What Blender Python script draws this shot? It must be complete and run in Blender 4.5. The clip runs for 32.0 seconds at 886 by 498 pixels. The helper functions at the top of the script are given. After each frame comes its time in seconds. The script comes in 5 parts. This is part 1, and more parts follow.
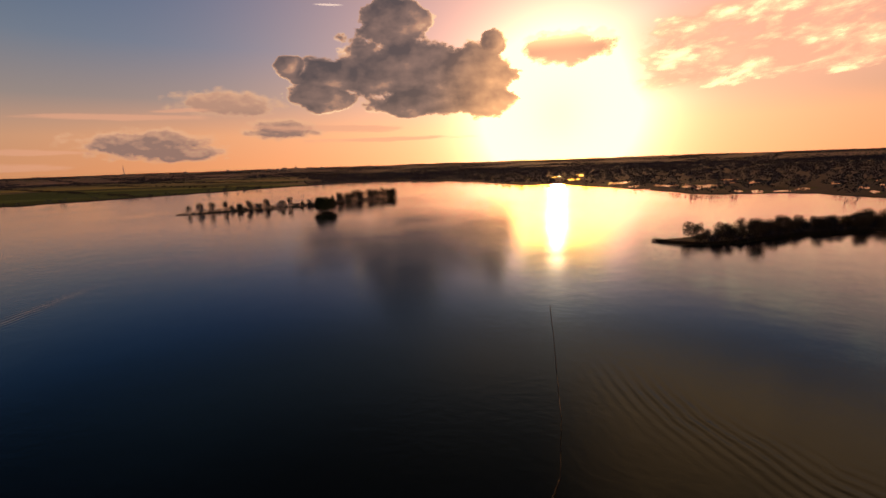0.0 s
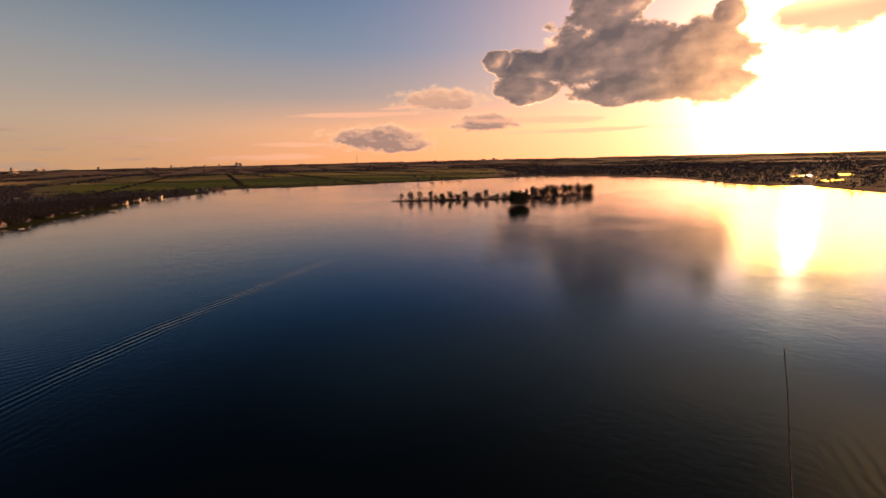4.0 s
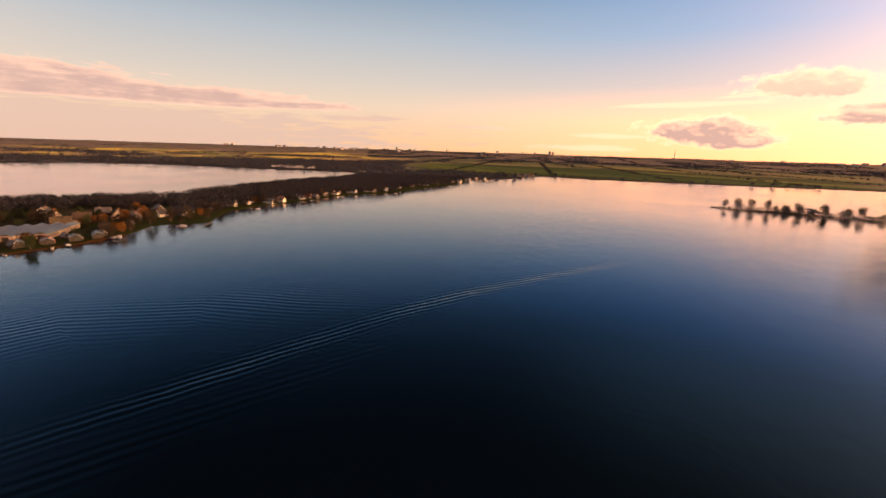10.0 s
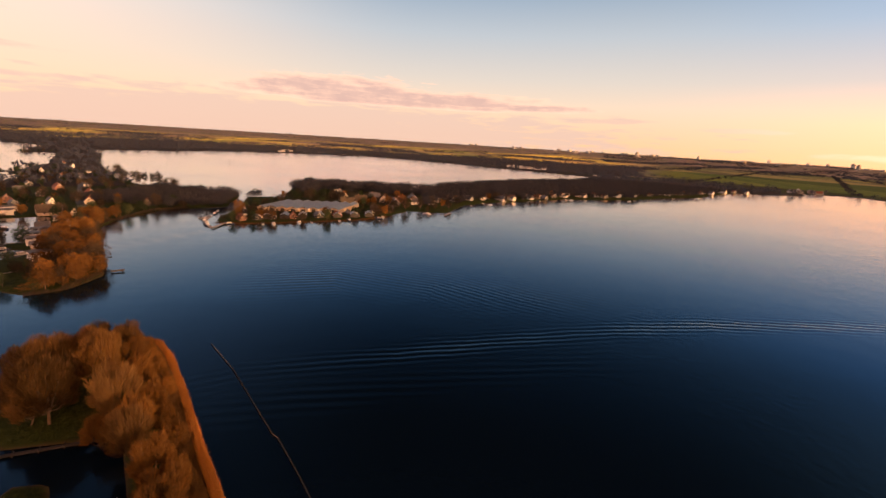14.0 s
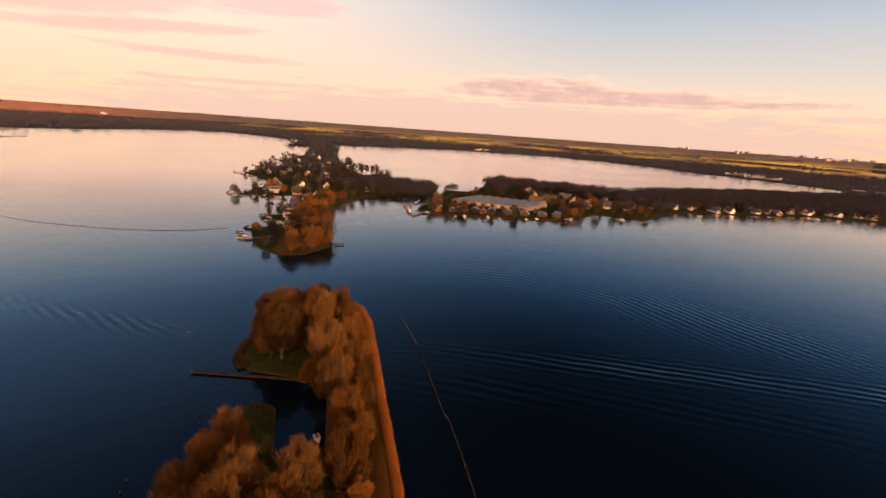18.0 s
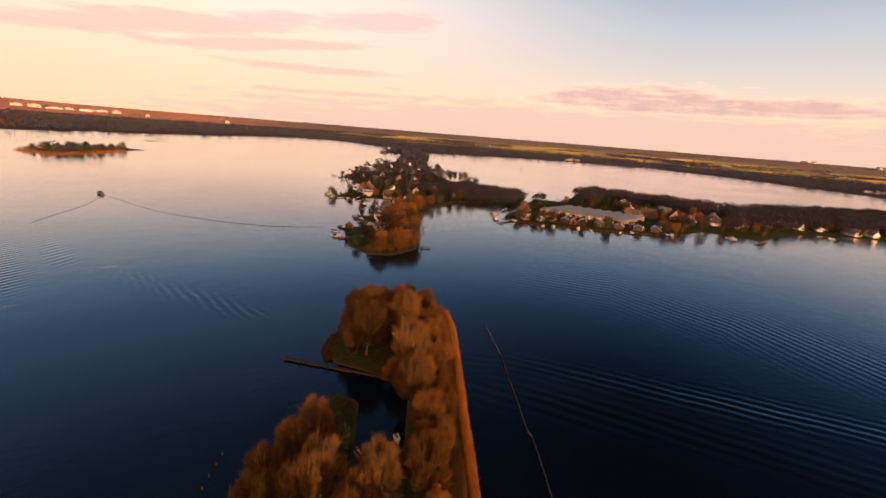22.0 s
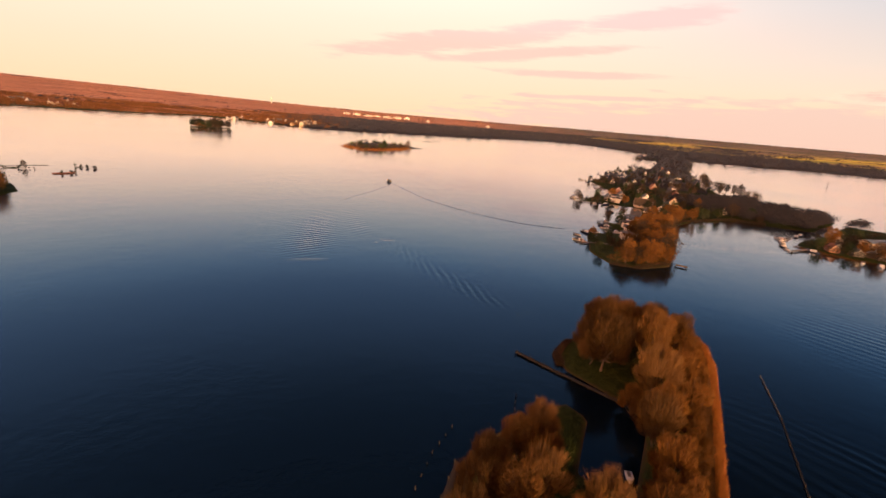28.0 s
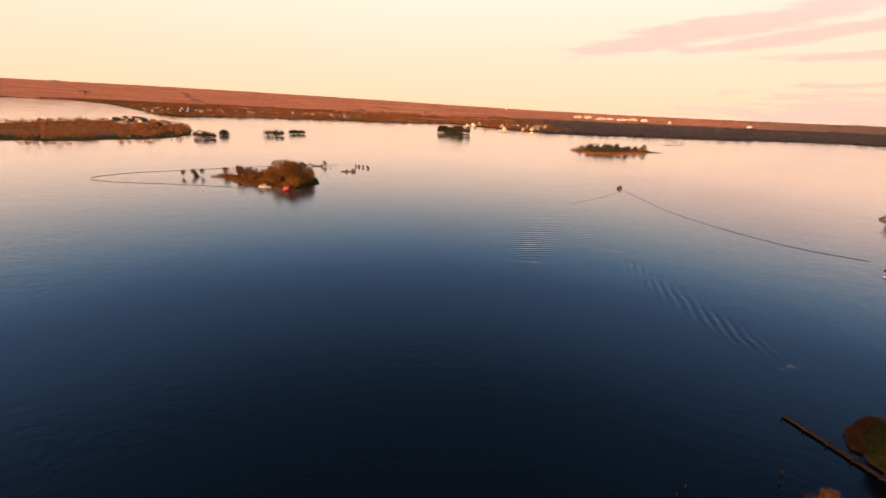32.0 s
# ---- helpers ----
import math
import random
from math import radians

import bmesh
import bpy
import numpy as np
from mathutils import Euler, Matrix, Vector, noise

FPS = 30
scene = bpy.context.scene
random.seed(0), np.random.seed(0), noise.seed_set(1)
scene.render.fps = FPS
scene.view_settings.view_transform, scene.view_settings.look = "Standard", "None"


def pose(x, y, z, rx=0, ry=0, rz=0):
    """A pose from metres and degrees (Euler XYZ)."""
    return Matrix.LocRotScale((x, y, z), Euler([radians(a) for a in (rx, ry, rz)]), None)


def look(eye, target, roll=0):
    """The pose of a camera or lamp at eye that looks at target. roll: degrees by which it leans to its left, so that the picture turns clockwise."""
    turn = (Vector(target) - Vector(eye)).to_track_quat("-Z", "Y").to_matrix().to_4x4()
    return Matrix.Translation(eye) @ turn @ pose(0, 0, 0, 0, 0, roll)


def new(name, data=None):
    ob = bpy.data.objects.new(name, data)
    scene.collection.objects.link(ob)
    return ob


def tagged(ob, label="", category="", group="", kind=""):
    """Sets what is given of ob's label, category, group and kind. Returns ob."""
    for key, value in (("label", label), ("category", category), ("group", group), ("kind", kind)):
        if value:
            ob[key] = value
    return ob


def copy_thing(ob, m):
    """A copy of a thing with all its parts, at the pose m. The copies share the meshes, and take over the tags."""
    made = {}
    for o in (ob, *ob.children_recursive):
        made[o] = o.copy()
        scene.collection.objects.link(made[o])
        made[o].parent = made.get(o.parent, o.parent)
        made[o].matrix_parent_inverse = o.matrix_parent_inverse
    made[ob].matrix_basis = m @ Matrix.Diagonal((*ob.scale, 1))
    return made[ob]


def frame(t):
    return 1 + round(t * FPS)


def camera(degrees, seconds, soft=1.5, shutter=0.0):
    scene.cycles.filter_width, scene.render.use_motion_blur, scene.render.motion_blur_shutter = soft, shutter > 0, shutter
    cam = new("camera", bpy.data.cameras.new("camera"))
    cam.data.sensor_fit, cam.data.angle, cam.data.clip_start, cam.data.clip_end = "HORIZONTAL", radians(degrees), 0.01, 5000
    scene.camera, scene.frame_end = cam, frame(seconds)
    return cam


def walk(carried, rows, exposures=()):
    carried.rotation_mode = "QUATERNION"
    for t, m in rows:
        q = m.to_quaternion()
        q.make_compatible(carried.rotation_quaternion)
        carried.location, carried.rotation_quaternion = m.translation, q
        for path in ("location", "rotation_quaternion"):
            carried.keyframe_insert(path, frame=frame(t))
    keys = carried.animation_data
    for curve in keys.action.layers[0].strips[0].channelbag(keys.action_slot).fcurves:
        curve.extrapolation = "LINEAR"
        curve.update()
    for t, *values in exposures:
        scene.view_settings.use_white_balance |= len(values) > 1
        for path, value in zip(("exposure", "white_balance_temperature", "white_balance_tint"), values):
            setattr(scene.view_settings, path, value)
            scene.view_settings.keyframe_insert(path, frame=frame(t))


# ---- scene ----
cam = camera(90.87, 32.0)


def row(t, x, y, z, yaw, pitch, lean):
    """Camera at x, y, z, turned left from +Y by yaw, tilted down by pitch, rolled by lean degrees."""
    return t, pose(x, y, z, 0, 0, yaw) @ pose(0, 0, 0, 90 - pitch, 0, 0) @ pose(0, 0, 0, 0, 0, lean)


PATH = [
    row(0.0, 10.45, 1.99, 44.01, -0.16, 11.12, -2.02),
    row(0.5, 10.27, 2.35, 44.51, 2.56, 11.11, -1.98),
    row(1.0, 10.08, 2.69, 44.98, 5.55, 11.16, -1.94),
    row(1.5, 9.88, 3.00, 45.42, 8.83, 11.25, -1.93),
    row(2.0, 9.67, 3.29, 45.82, 12.02, 11.35, -1.93),
    row(2.5, 9.45, 3.56, 46.19, 15.08, 11.38, -1.87),
    row(3.0, 9.21, 3.80, 46.53, 18.12, 11.41, -1.73),
    row(3.5, 8.97, 4.02, 46.84, 21.30, 11.42, -1.54),
    row(5.5, 7.93, 4.70, 47.80, 34.24, 11.63, -0.68),
    row(6.0, 7.66, 4.82, 47.97, 37.23, 11.66, -0.38),
    row(6.5, 7.37, 4.92, 48.12, 40.10, 11.65, -0.09),
    row(7.0, 7.09, 5.00, 48.24, 43.10, 11.70, 0.18),
    row(7.5, 6.80, 5.06, 48.34, 46.06, 11.87, 0.42),
    row(8.0, 6.51, 5.11, 48.42, 49.05, 12.05, 0.70),
    row(8.5, 6.21, 5.13, 48.48, 52.07, 12.22, 1.07),
    row(9.0, 5.92, 5.14, 48.51, 55.25, 12.44, 1.45),
    row(9.5, 5.62, 5.13, 48.53, 58.65, 12.59, 1.70),
    row(10.0, 5.32, 5.10, 48.52, 62.23, 12.69, 1.83),
    row(10.5, 5.02, 5.05, 48.50, 65.83, 12.79, 1.94),
    row(11.0, 4.72, 4.99, 48.46, 69.54, 12.85, 2.08),
    row(11.5, 4.43, 4.92, 48.40, 73.19, 12.90, 2.33),
    row(12.0, 4.13, 4.82, 48.33, 76.81, 12.94, 2.65),
    row(12.5, 3.84, 4.71, 48.24, 80.46, 13.04, 2.88),
    row(13.0, 3.55, 4.59, 48.14, 84.14, 13.23, 3.03),
    row(13.5, 3.27, 4.45, 48.02, 87.74, 13.48, 3.21),
    row(14.0, 2.99, 4.30, 47.90, 91.15, 13.67, 3.47),
    row(14.5, 2.72, 4.14, 47.76, 94.59, 13.89, 3.73),
    row(16.5, 1.69, 3.34, 47.10, 107.10, 14.68, 4.35),
    row(17.0, 1.45, 3.11, 46.91, 110.01, 14.88, 4.26),
    row(17.5, 1.22, 2.87, 46.72, 112.79, 15.06, 4.16),
    row(18.0, 1.00, 2.62, 46.52, 115.29, 15.15, 4.13),
    row(18.5, 0.79, 2.35, 46.32, 117.46, 15.16, 4.18),
    row(19.0, 0.60, 2.08, 46.11, 119.32, 15.06, 4.21),
    row(19.5, 0.41, 1.79, 45.90, 120.86, 14.93, 4.23),
    row(20.0, 0.24, 1.50, 45.69, 122.19, 14.87, 4.33),
    row(20.5, 0.08, 1.19, 45.47, 123.40, 14.85, 4.42),
    row(21.0, -0.07, 0.88, 45.26, 124.46, 14.84, 4.49),
    row(21.5, -0.20, 0.56, 45.04, 125.42, 14.82, 4.52),
    row(22.0, -0.32, 0.23, 44.83, 126.45, 14.80, 4.55),
    row(22.5, -0.42, -0.11, 44.61, 127.74, 14.83, 4.63),
    row(23.0, -0.50, -0.46, 44.40, 129.34, 14.95, 4.75),
    row(23.5, -0.57, -0.81, 44.19, 131.32, 15.11, 4.84),
    row(24.0, -0.62, -1.18, 43.99, 133.62, 15.30, 4.89),
    row(24.5, -0.65, -1.54, 43.79, 136.03, 15.46, 4.94),
    row(26.5, -0.59, -3.08, 43.06, 147.76, 15.96, 5.08),
    row(27.0, -0.52, -3.47, 42.90, 150.79, 16.18, 4.98),
    row(27.5, -0.43, -3.88, 42.75, 154.01, 16.37, 4.89),
    row(28.0, -0.31, -4.28, 42.61, 157.32, 16.66, 4.79),
    row(28.5, -0.17, -4.69, 42.48, 160.73, 16.95, 4.63),
    row(29.0, -0.01, -5.10, 42.36, 164.31, 17.08, 4.38),
    row(29.5, 0.17, -5.52, 42.26, 167.94, 17.24, 4.07),
    row(30.0, 0.38, -5.94, 42.17, 171.78, 17.44, 3.74),
    row(30.5, 0.62, -6.36, 42.10, 175.53, 17.58, 3.43),
    row(31.0, 0.89, -6.78, 42.04, 179.15, 17.68, 3.16),
    row(31.5, 1.18, -7.21, 42.00, 182.72, 17.77, 2.83),
    row(32.0, 1.50, -7.63, 41.97, 186.28, 17.93, 2.50),
]
EXPOSURE = [(0.0, -1.34, 7300, 14), (3.0, -1.0, 7300, 13), (6.0, -0.50, 7200, 12), (9.0, -0.06, 7050, 11), (13.0, 0.19, 7050, 11), (19.0, 0.2, 7000, 13),
            (28.0, 0.26, 6900, 13), (32.0, 0.26, 6900, 13)]
walk(cam, PATH, EXPOSURE)

# ---- world: evening sky, low sun ----
SUN_AZ, SUN_EL = -15.0, 5.2                      # degrees, azimuth counted left from +Y
sun_dir = Vector((-math.sin(radians(SUN_AZ)) * math.cos(radians(SUN_EL)),
                  math.cos(radians(SUN_AZ)) * math.cos(radians(SUN_EL)), math.sin(radians(SUN_EL))))


class Nodes:
    """Short-hand for building node trees."""

    def __init__(self, tree):
        self.tree, self.nodes, self.links = tree, tree.nodes, tree.links

    def put(self, socket, value):
        if isinstance(value, bpy.types.NodeSocket):
            self.links.new(value, socket)
        elif value is not None:
            socket.default_value = value

    def node(self, kind, **inputs):
        n = self.nodes.new(kind)
        for key, value in inputs.items():
            self.put(n.inputs[key.replace("_", " ")], value)
        return n

    def math(self, op, a, b=None, c=None, clamp=False):
        n = self.nodes.new("ShaderNodeMath")
        n.operation, n.use_clamp = op, clamp
        for i, v in enumerate((a, b, c)):
            self.put(n.inputs[i], v)
        return n.outputs[0]

    def step(self, value, lo, hi, a=0.0, b=1.0):
        n = self.nodes.new("ShaderNodeMapRange")
        n.interpolation_type = "SMOOTHSTEP"
        for i, v in enumerate((value, lo, hi, a, b)):
            self.put(n.inputs[i], v)
        return n.outputs[0]

    def ramp(self, value, stops):
        n = self.nodes.new("ShaderNodeValToRGB")
        els = n.color_ramp.elements
        while len(els) < len(stops):
            els.new(0.5)
        for e, (at, col) in zip(els, stops):
            e.position, e.color = at, (*col, 1)
        self.put(n.inputs[0], value)
        return n.outputs[0]

    def mix(self, fac, a, b, kind="MIX"):
        n = self.nodes.new("ShaderNodeMix")
        n.data_type, n.blend_type = "RGBA", kind
        self.put(n.inputs["Factor"], fac)
        for socket, v in ((n.inputs[6], a), (n.inputs[7], b)):
            self.put(socket, (*v, 1) if isinstance(v, tuple) and len(v) == 3 else v)
        return n.outputs[2]

    def noise(self, vector, scale, detail=3.0, rough=0.55, distortion=0.0):
        n = self.node("ShaderNodeTexNoise", Vector=vector, Scale=scale, Detail=detail, Roughness=rough, Distortion=distortion)
        return n.outputs["Fac"]

    def xyz(self, x, y, z=0.0):
        n = self.nodes.new("ShaderNodeCombineXYZ")
        for i, v in enumerate((x, y, z)):
            self.put(n.inputs[i], v)
        return n.outputs[0]


world = bpy.data.worlds.new("evening_sky")
scene.world = world
world.use_nodes = True
world.node_tree.nodes.clear()
N = Nodes(world.node_tree)
way = N.node("ShaderNodeTexCoord").outputs["Generated"]
sep = N.nodes.new("ShaderNodeSeparateXYZ")
N.put(sep.inputs[0], way)
dx, dy, dz = sep.outputs
el = N.math("MULTIPLY", N.math("ARCSINE", N.math("MINIMUM", N.math("MAXIMUM", dz, -1.0), 1.0)), 57.29578)
# azimuth from the sun, so that the seam lies where nothing is seen (-110 .. 250)
az0 = N.math("MULTIPLY", N.math("ARCTAN2", N.math("MULTIPLY", dx, -1.0), dy), 57.29578)
az = N.math("WRAP", az0, 250.0, -110.0)
dot = N.nodes.new("ShaderNodeVectorMath")
dot.operation = "DOT_PRODUCT"
N.put(dot.inputs[0], way)
dot.inputs[1].default_value = sun_dir
off = N.math("MULTIPLY", N.math("ARCCOSINE", N.math("MINIMUM", dot.outputs["Value"], 1.0)), 57.29578)   # degrees from the sun
side = N.math("ABSOLUTE", N.math("SUBTRACT", az, SUN_AZ))
up = N.math("DIVIDE", N.math("MAXIMUM", el, 0.0), 60.0)
toward = N.ramp(up, [(0.0, (1.9, 0.78, 0.36)), (0.065, (1.75, 0.86, 0.48)), (0.13, (0.70, 0.60, 0.62)), (0.22, (0.28, 0.46, 0.74)), (0.30, (0.18, 0.37, 0.69)),
                     (0.42, (0.15, 0.22, 0.31)), (0.58, (0.030, 0.045, 0.06)), (1.0, (0.010, 0.02, 0.03))])
across = N.ramp(up, [(0.0, (0.98, 0.58, 0.33)), (0.085, (0.84, 0.66, 0.53)), (0.13, (0.68, 0.62, 0.58)), (0.21, (0.47, 0.53, 0.61)), (0.31, (0.22, 0.34, 0.50)),
                     (0.42, (0.045, 0.10, 0.19)), (0.58, (0.003, 0.008, 0.016)), (1.0, (0.004, 0.009, 0.02))])
away = N.ramp(up, [(0.0, (0.95, 0.64, 0.42)), (0.09, (0.94, 0.69, 0.52)), (0.17, (1.02, 0.76, 0.62)), (0.25, (1.02, 0.86, 0.75)), (0.36, (0.66, 0.68, 0.88)),
                   (0.46, (0.54, 0.60, 0.86)), (0.60, (0.22, 0.29, 0.46)), (1.0, (0.015, 0.025, 0.06))])
sky = N.mix(N.step(side, 110.0, 172.0), N.mix(N.step(side, 36.0, 88.0), toward, across), away)
# the bright side of the sky reaches further round high up
lift = N.math("MULTIPLY", N.step(side, 70.0, 46.0), N.math("MULTIPLY", N.step(el, 18.0, 26.0), N.step(el, 42.0, 26.0)))
sky = N.mix(1.0, sky, N.mix(lift, (0.0, 0.0, 0.0), (0.12, 0.16, 0.20)), "ADD")
# glow round the sun
glow = N.math("EXPONENT", N.math("MULTIPLY", N.math("POWER", N.math("DIVIDE", off, 3.3), 2.0), -1.0))
veil = N.math("EXPONENT", N.math("MULTIPLY", N.math("POWER", N.math("DIVIDE", off, 22.0), 1.6), -1.0))
sky = N.mix(1.0, sky, N.mix(veil, (0.0, 0.0, 0.0), (2.3, 0.94, 0.42)), "ADD")
sky = N.mix(1.0, sky, N.mix(N.math("EXPONENT", N.math("MULTIPLY", N.math("POWER", N.math("DIVIDE", off, 8.4), 2.0), -1.0)), (0.0, 0.0, 0.0), (16.0, 7.8, 4.6)), "ADD")
sky = N.mix(1.0, sky, N.mix(glow, (0.0, 0.0, 0.0), (45.0, 18.0, 7.0)), "ADD")
sky = N.mix(1.0, sky, N.mix(N.math("EXPONENT", N.math("MULTIPLY", N.math("POWER", N.math("DIVIDE", off, 28.0), 2.0), -1.0)), (0.0, 0.0, 0.0), (0.95, 0.52, 0.30)), "ADD")

# clouds: noise on azimuth and elevation
def turned(da, de, ka, ke, z=0.0):
    """Sky coordinates moved by da, de degrees and scaled."""
    return N.xyz(N.math("MULTIPLY", N.math("ADD", az, da), ka), N.math("MULTIPLY", N.math("ADD", el, de), ke), z)


def billow(vector, detail=3.0):
    """Rounded heaps, 0 in the creases and 1 on the crowns."""
    n = N.nodes.new("ShaderNodeTexVoronoi")
    n.feature, n.normalize = "SMOOTH_F1", True
    for key, value in (("Vector", vector), ("Scale", 1.0), ("Detail", detail), ("Roughness", 0.52), ("Lacunarity", 2.3), ("Smoothness", 0.35)):
        N.put(n.inputs[key], value)
    return N.math("SUBTRACT", 1.0, N.math("MULTIPLY", n.outputs["Distance"], 1.6), clamp=True)


puff = N.noise(turned(0, 0, 0.30, 0.42), 1.0, 6.0, 0.53)
fine = N.noise(turned(0, 0, 0.75, 1.3, 4.0), 1.0, 5.0, 0.6)
relief = N.noise(turned(0, 0, 0.26, 0.40, 17.0), 1.0, 3.5, 0.5)
streak = N.noise(N.xyz(N.math("MULTIPLY", az, 0.085), N.math("ADD", N.math("MULTIPLY", el, 0.75), N.math("MULTIPLY", az, 0.02)), 9.0), 1.0, 5.0, 0.55, 0.4)
flat = N.noise(N.xyz(N.math("MULTIPLY", az, 0.22), N.math("MULTIPLY", el, 1.5), 31.0), 1.0, 6.0, 0.58, 0.3)


def blob(a, e, w, h, lean=0.0, da=0.0, de=0.0):
    """How far inside an ellipse of sky (1 at its middle, 0 at its rim)."""
    u = N.math("SUBTRACT", az, a - da)
    v = N.math("SUBTRACT", N.math("SUBTRACT", el, e - de), N.math("MULTIPLY", u, lean))
    d = N.math("SQRT", N.math("ADD", N.math("POWER", N.math("DIVIDE", u, w), 2.0), N.math("POWER", N.math("DIVIDE", v, h), 2.0)))
    return N.math("SUBTRACT", 1.0, d)


def union(blobs):
    total = blobs[0]
    for b in blobs[1:]:
        total = N.math("MAXIMUM", total, b)
    return total


def heap(ovals, ka, ke, da=0.0, de=0.0, lumps=0.45, wisps=0.55, detail=3.0, broken=1.2):
    """Density of a heaped cloud: ovals broken up by rounded lumps and a little wispy noise."""
    body = union([blob(*o, 0.0, da, de) for o in ovals])
    body = N.math("MINIMUM", N.math("ADD", body, N.math("MULTIPLY", N.math("SUBTRACT", N.noise(turned(da, de, ka * 0.75, ke * 0.8, 21.0), 1.0, 4.0, 0.5), 0.5), broken)), 0.7)
    lump = N.math("MULTIPLY", N.math("SUBTRACT", billow(turned(da, de, ka, ke, 2.0), detail), 0.55), lumps)
    wisp = N.math("MULTIPLY", N.math("SUBTRACT", N.noise(turned(da, de, ka * 0.8, ke * 0.9, 6.0), 1.0, 5.0, 0.55), 0.5), wisps)
    return N.math("ADD", body, N.math("ADD", lump, wisp))


# one heavy cumulus beside the sun, with lit rims
BIG = [(4.0, 11.2, 9.5, 4.6), (4.6, 16.0, 4.8, 3.4), (-5.0, 10.3, 6.0, 4.4), (-6.4, 7.6, 4.2, 2.8), (14.0, 8.3, 5.0, 1.9), (11.5, 10.8, 6.5, 2.6), (17.4, 11.6, 2.3, 1.4),
       (-7.2, 13.6, 2.0, 1.7), (2.0, 7.6, 8.0, 2.0)]
big = heap(BIG, 0.34, 0.46)
ahead = heap(BIG, 0.34, 0.46, -0.9, -0.45, detail=1.5)
toward_sun = N.math("MULTIPLY", N.math("SUBTRACT", big, ahead), 0.75)
shade = N.math("ADD", N.step(big, 0.06, 0.30, 0.0, 0.74), N.math("MULTIPLY", N.math("SUBTRACT", relief, 0.48), 1.1))
shade = N.math("SUBTRACT", shade, N.math("MAXIMUM", N.math("MINIMUM", toward_sun, 0.5), -0.16), clamp=True)
near_sun = N.step(off, 7.0, 17.0)
lit = N.ramp(shade, [(0.0, (2.7, 1.75, 1.08)), (0.14, (1.9, 1.15, 0.74)), (0.30, (1.25, 0.70, 0.50)), (0.55, (0.56, 0.37, 0.34)), (1.0, (0.20, 0.165, 0.19))])
warm = N.ramp(shade, [(0.0, (5.0, 3.0, 1.3)), (0.4, (2.1, 1.1, 0.55)), (1.0, (0.62, 0.34, 0.24))])
sky = N.mix(N.math("MULTIPLY", N.step(big, 0.06, 0.17), 0.96), sky, N.mix(near_sun, warm, lit))
# a smaller cap right above the sun, brown below and bright on top
CAP = [(-16.2, 12.7, 6.2, 2.3), (-13.0, 13.0, 3.0, 1.8)]
cap = heap(CAP, 0.6, 0.8, lumps=0.4, broken=0.9)
cap_shade = N.math("ADD", N.step(cap, 0.12, 0.45), N.math("MULTIPLY", N.step(el, 12.4, 14.2), -0.8), clamp=True)
sky = N.mix(N.math("MULTIPLY", N.step(cap, 0.06, 0.2), 0.9), sky, N.ramp(cap_shade, [(0.0, (6.0, 4.0, 1.9)), (0.4, (3.2, 1.7, 0.85)), (1.0, (1.35, 0.66, 0.40))]))
# lit banks and small heaps left of it
LOW = [(24.2, 7.4, 6.5, 1.7), (32.6, 3.0, 7.6, 2.0), (18.8, 4.6, 5.0, 1.5), (30.0, 2.0, 6.0, 1.1)]
small = heap(LOW, 0.62, 1.0, lumps=0.4, wisps=0.8, broken=0.9)
small_top = heap(LOW, 0.62, 1.0, -0.25, 0.4, lumps=0.4, wisps=0.8, broken=0.9, detail=1.5)
small_shade = N.math("ADD", N.step(small, 0.12, 0.5), N.math("SUBTRACT", N.math("MULTIPLY", N.math("SUBTRACT", relief, 0.5), 0.6),
                     N.math("MAXIMUM", N.math("MINIMUM", N.math("MULTIPLY", N.math("SUBTRACT", small, small_top), 1.6), 0.6), -0.1)), clamp=True)
small_shade = N.math("MULTIPLY", small_shade, N.step(el, 7.4, 4.6, 0.55, 1.0))
small_col = N.ramp(small_shade, [(0.0, (1.9, 1.12, 0.72)), (0.4, (1.35, 0.78, 0.57)), (1.0, (0.62, 0.41, 0.39))])
sky = N.mix(N.math("MULTIPLY", N.step(small, 0.0, 0.42), N.step(off, 22.0, 34.0, 0.75, 0.92)), sky, N.mix(N.step(off, 26.0, 12.0, 0.0, 0.7), small_col, (2.9, 1.5, 0.75)))
# thin level streaks low down
thin = union([blob(34.0, 5.8, 11.0, 0.40, -0.02), blob(29.0, 6.6, 3.5, 0.30, -0.05), blob(43.0, 2.3, 7.0, 0.35), blob(45.0, 0.9, 9.0, 0.5), blob(12.0, 4.6, 12.0, 0.5, 0.02), blob(6.0, 3.2, 12.0, 0.35), blob(58.0, 3.0, 5.0, 0.35),
              blob(72.0, 3.6, 6.0, 0.4, -0.02)])
thin = N.math("ADD", thin, N.math("MULTIPLY", N.math("SUBTRACT", flat, 0.5), 1.6))
sky = N.mix(N.math("MULTIPLY", N.step(thin, 0.05, 0.6), 0.62), sky, N.mix(N.step(off, 85.0, 52.0), (0.78, 0.52, 0.46), (1.9, 0.98, 0.66)))
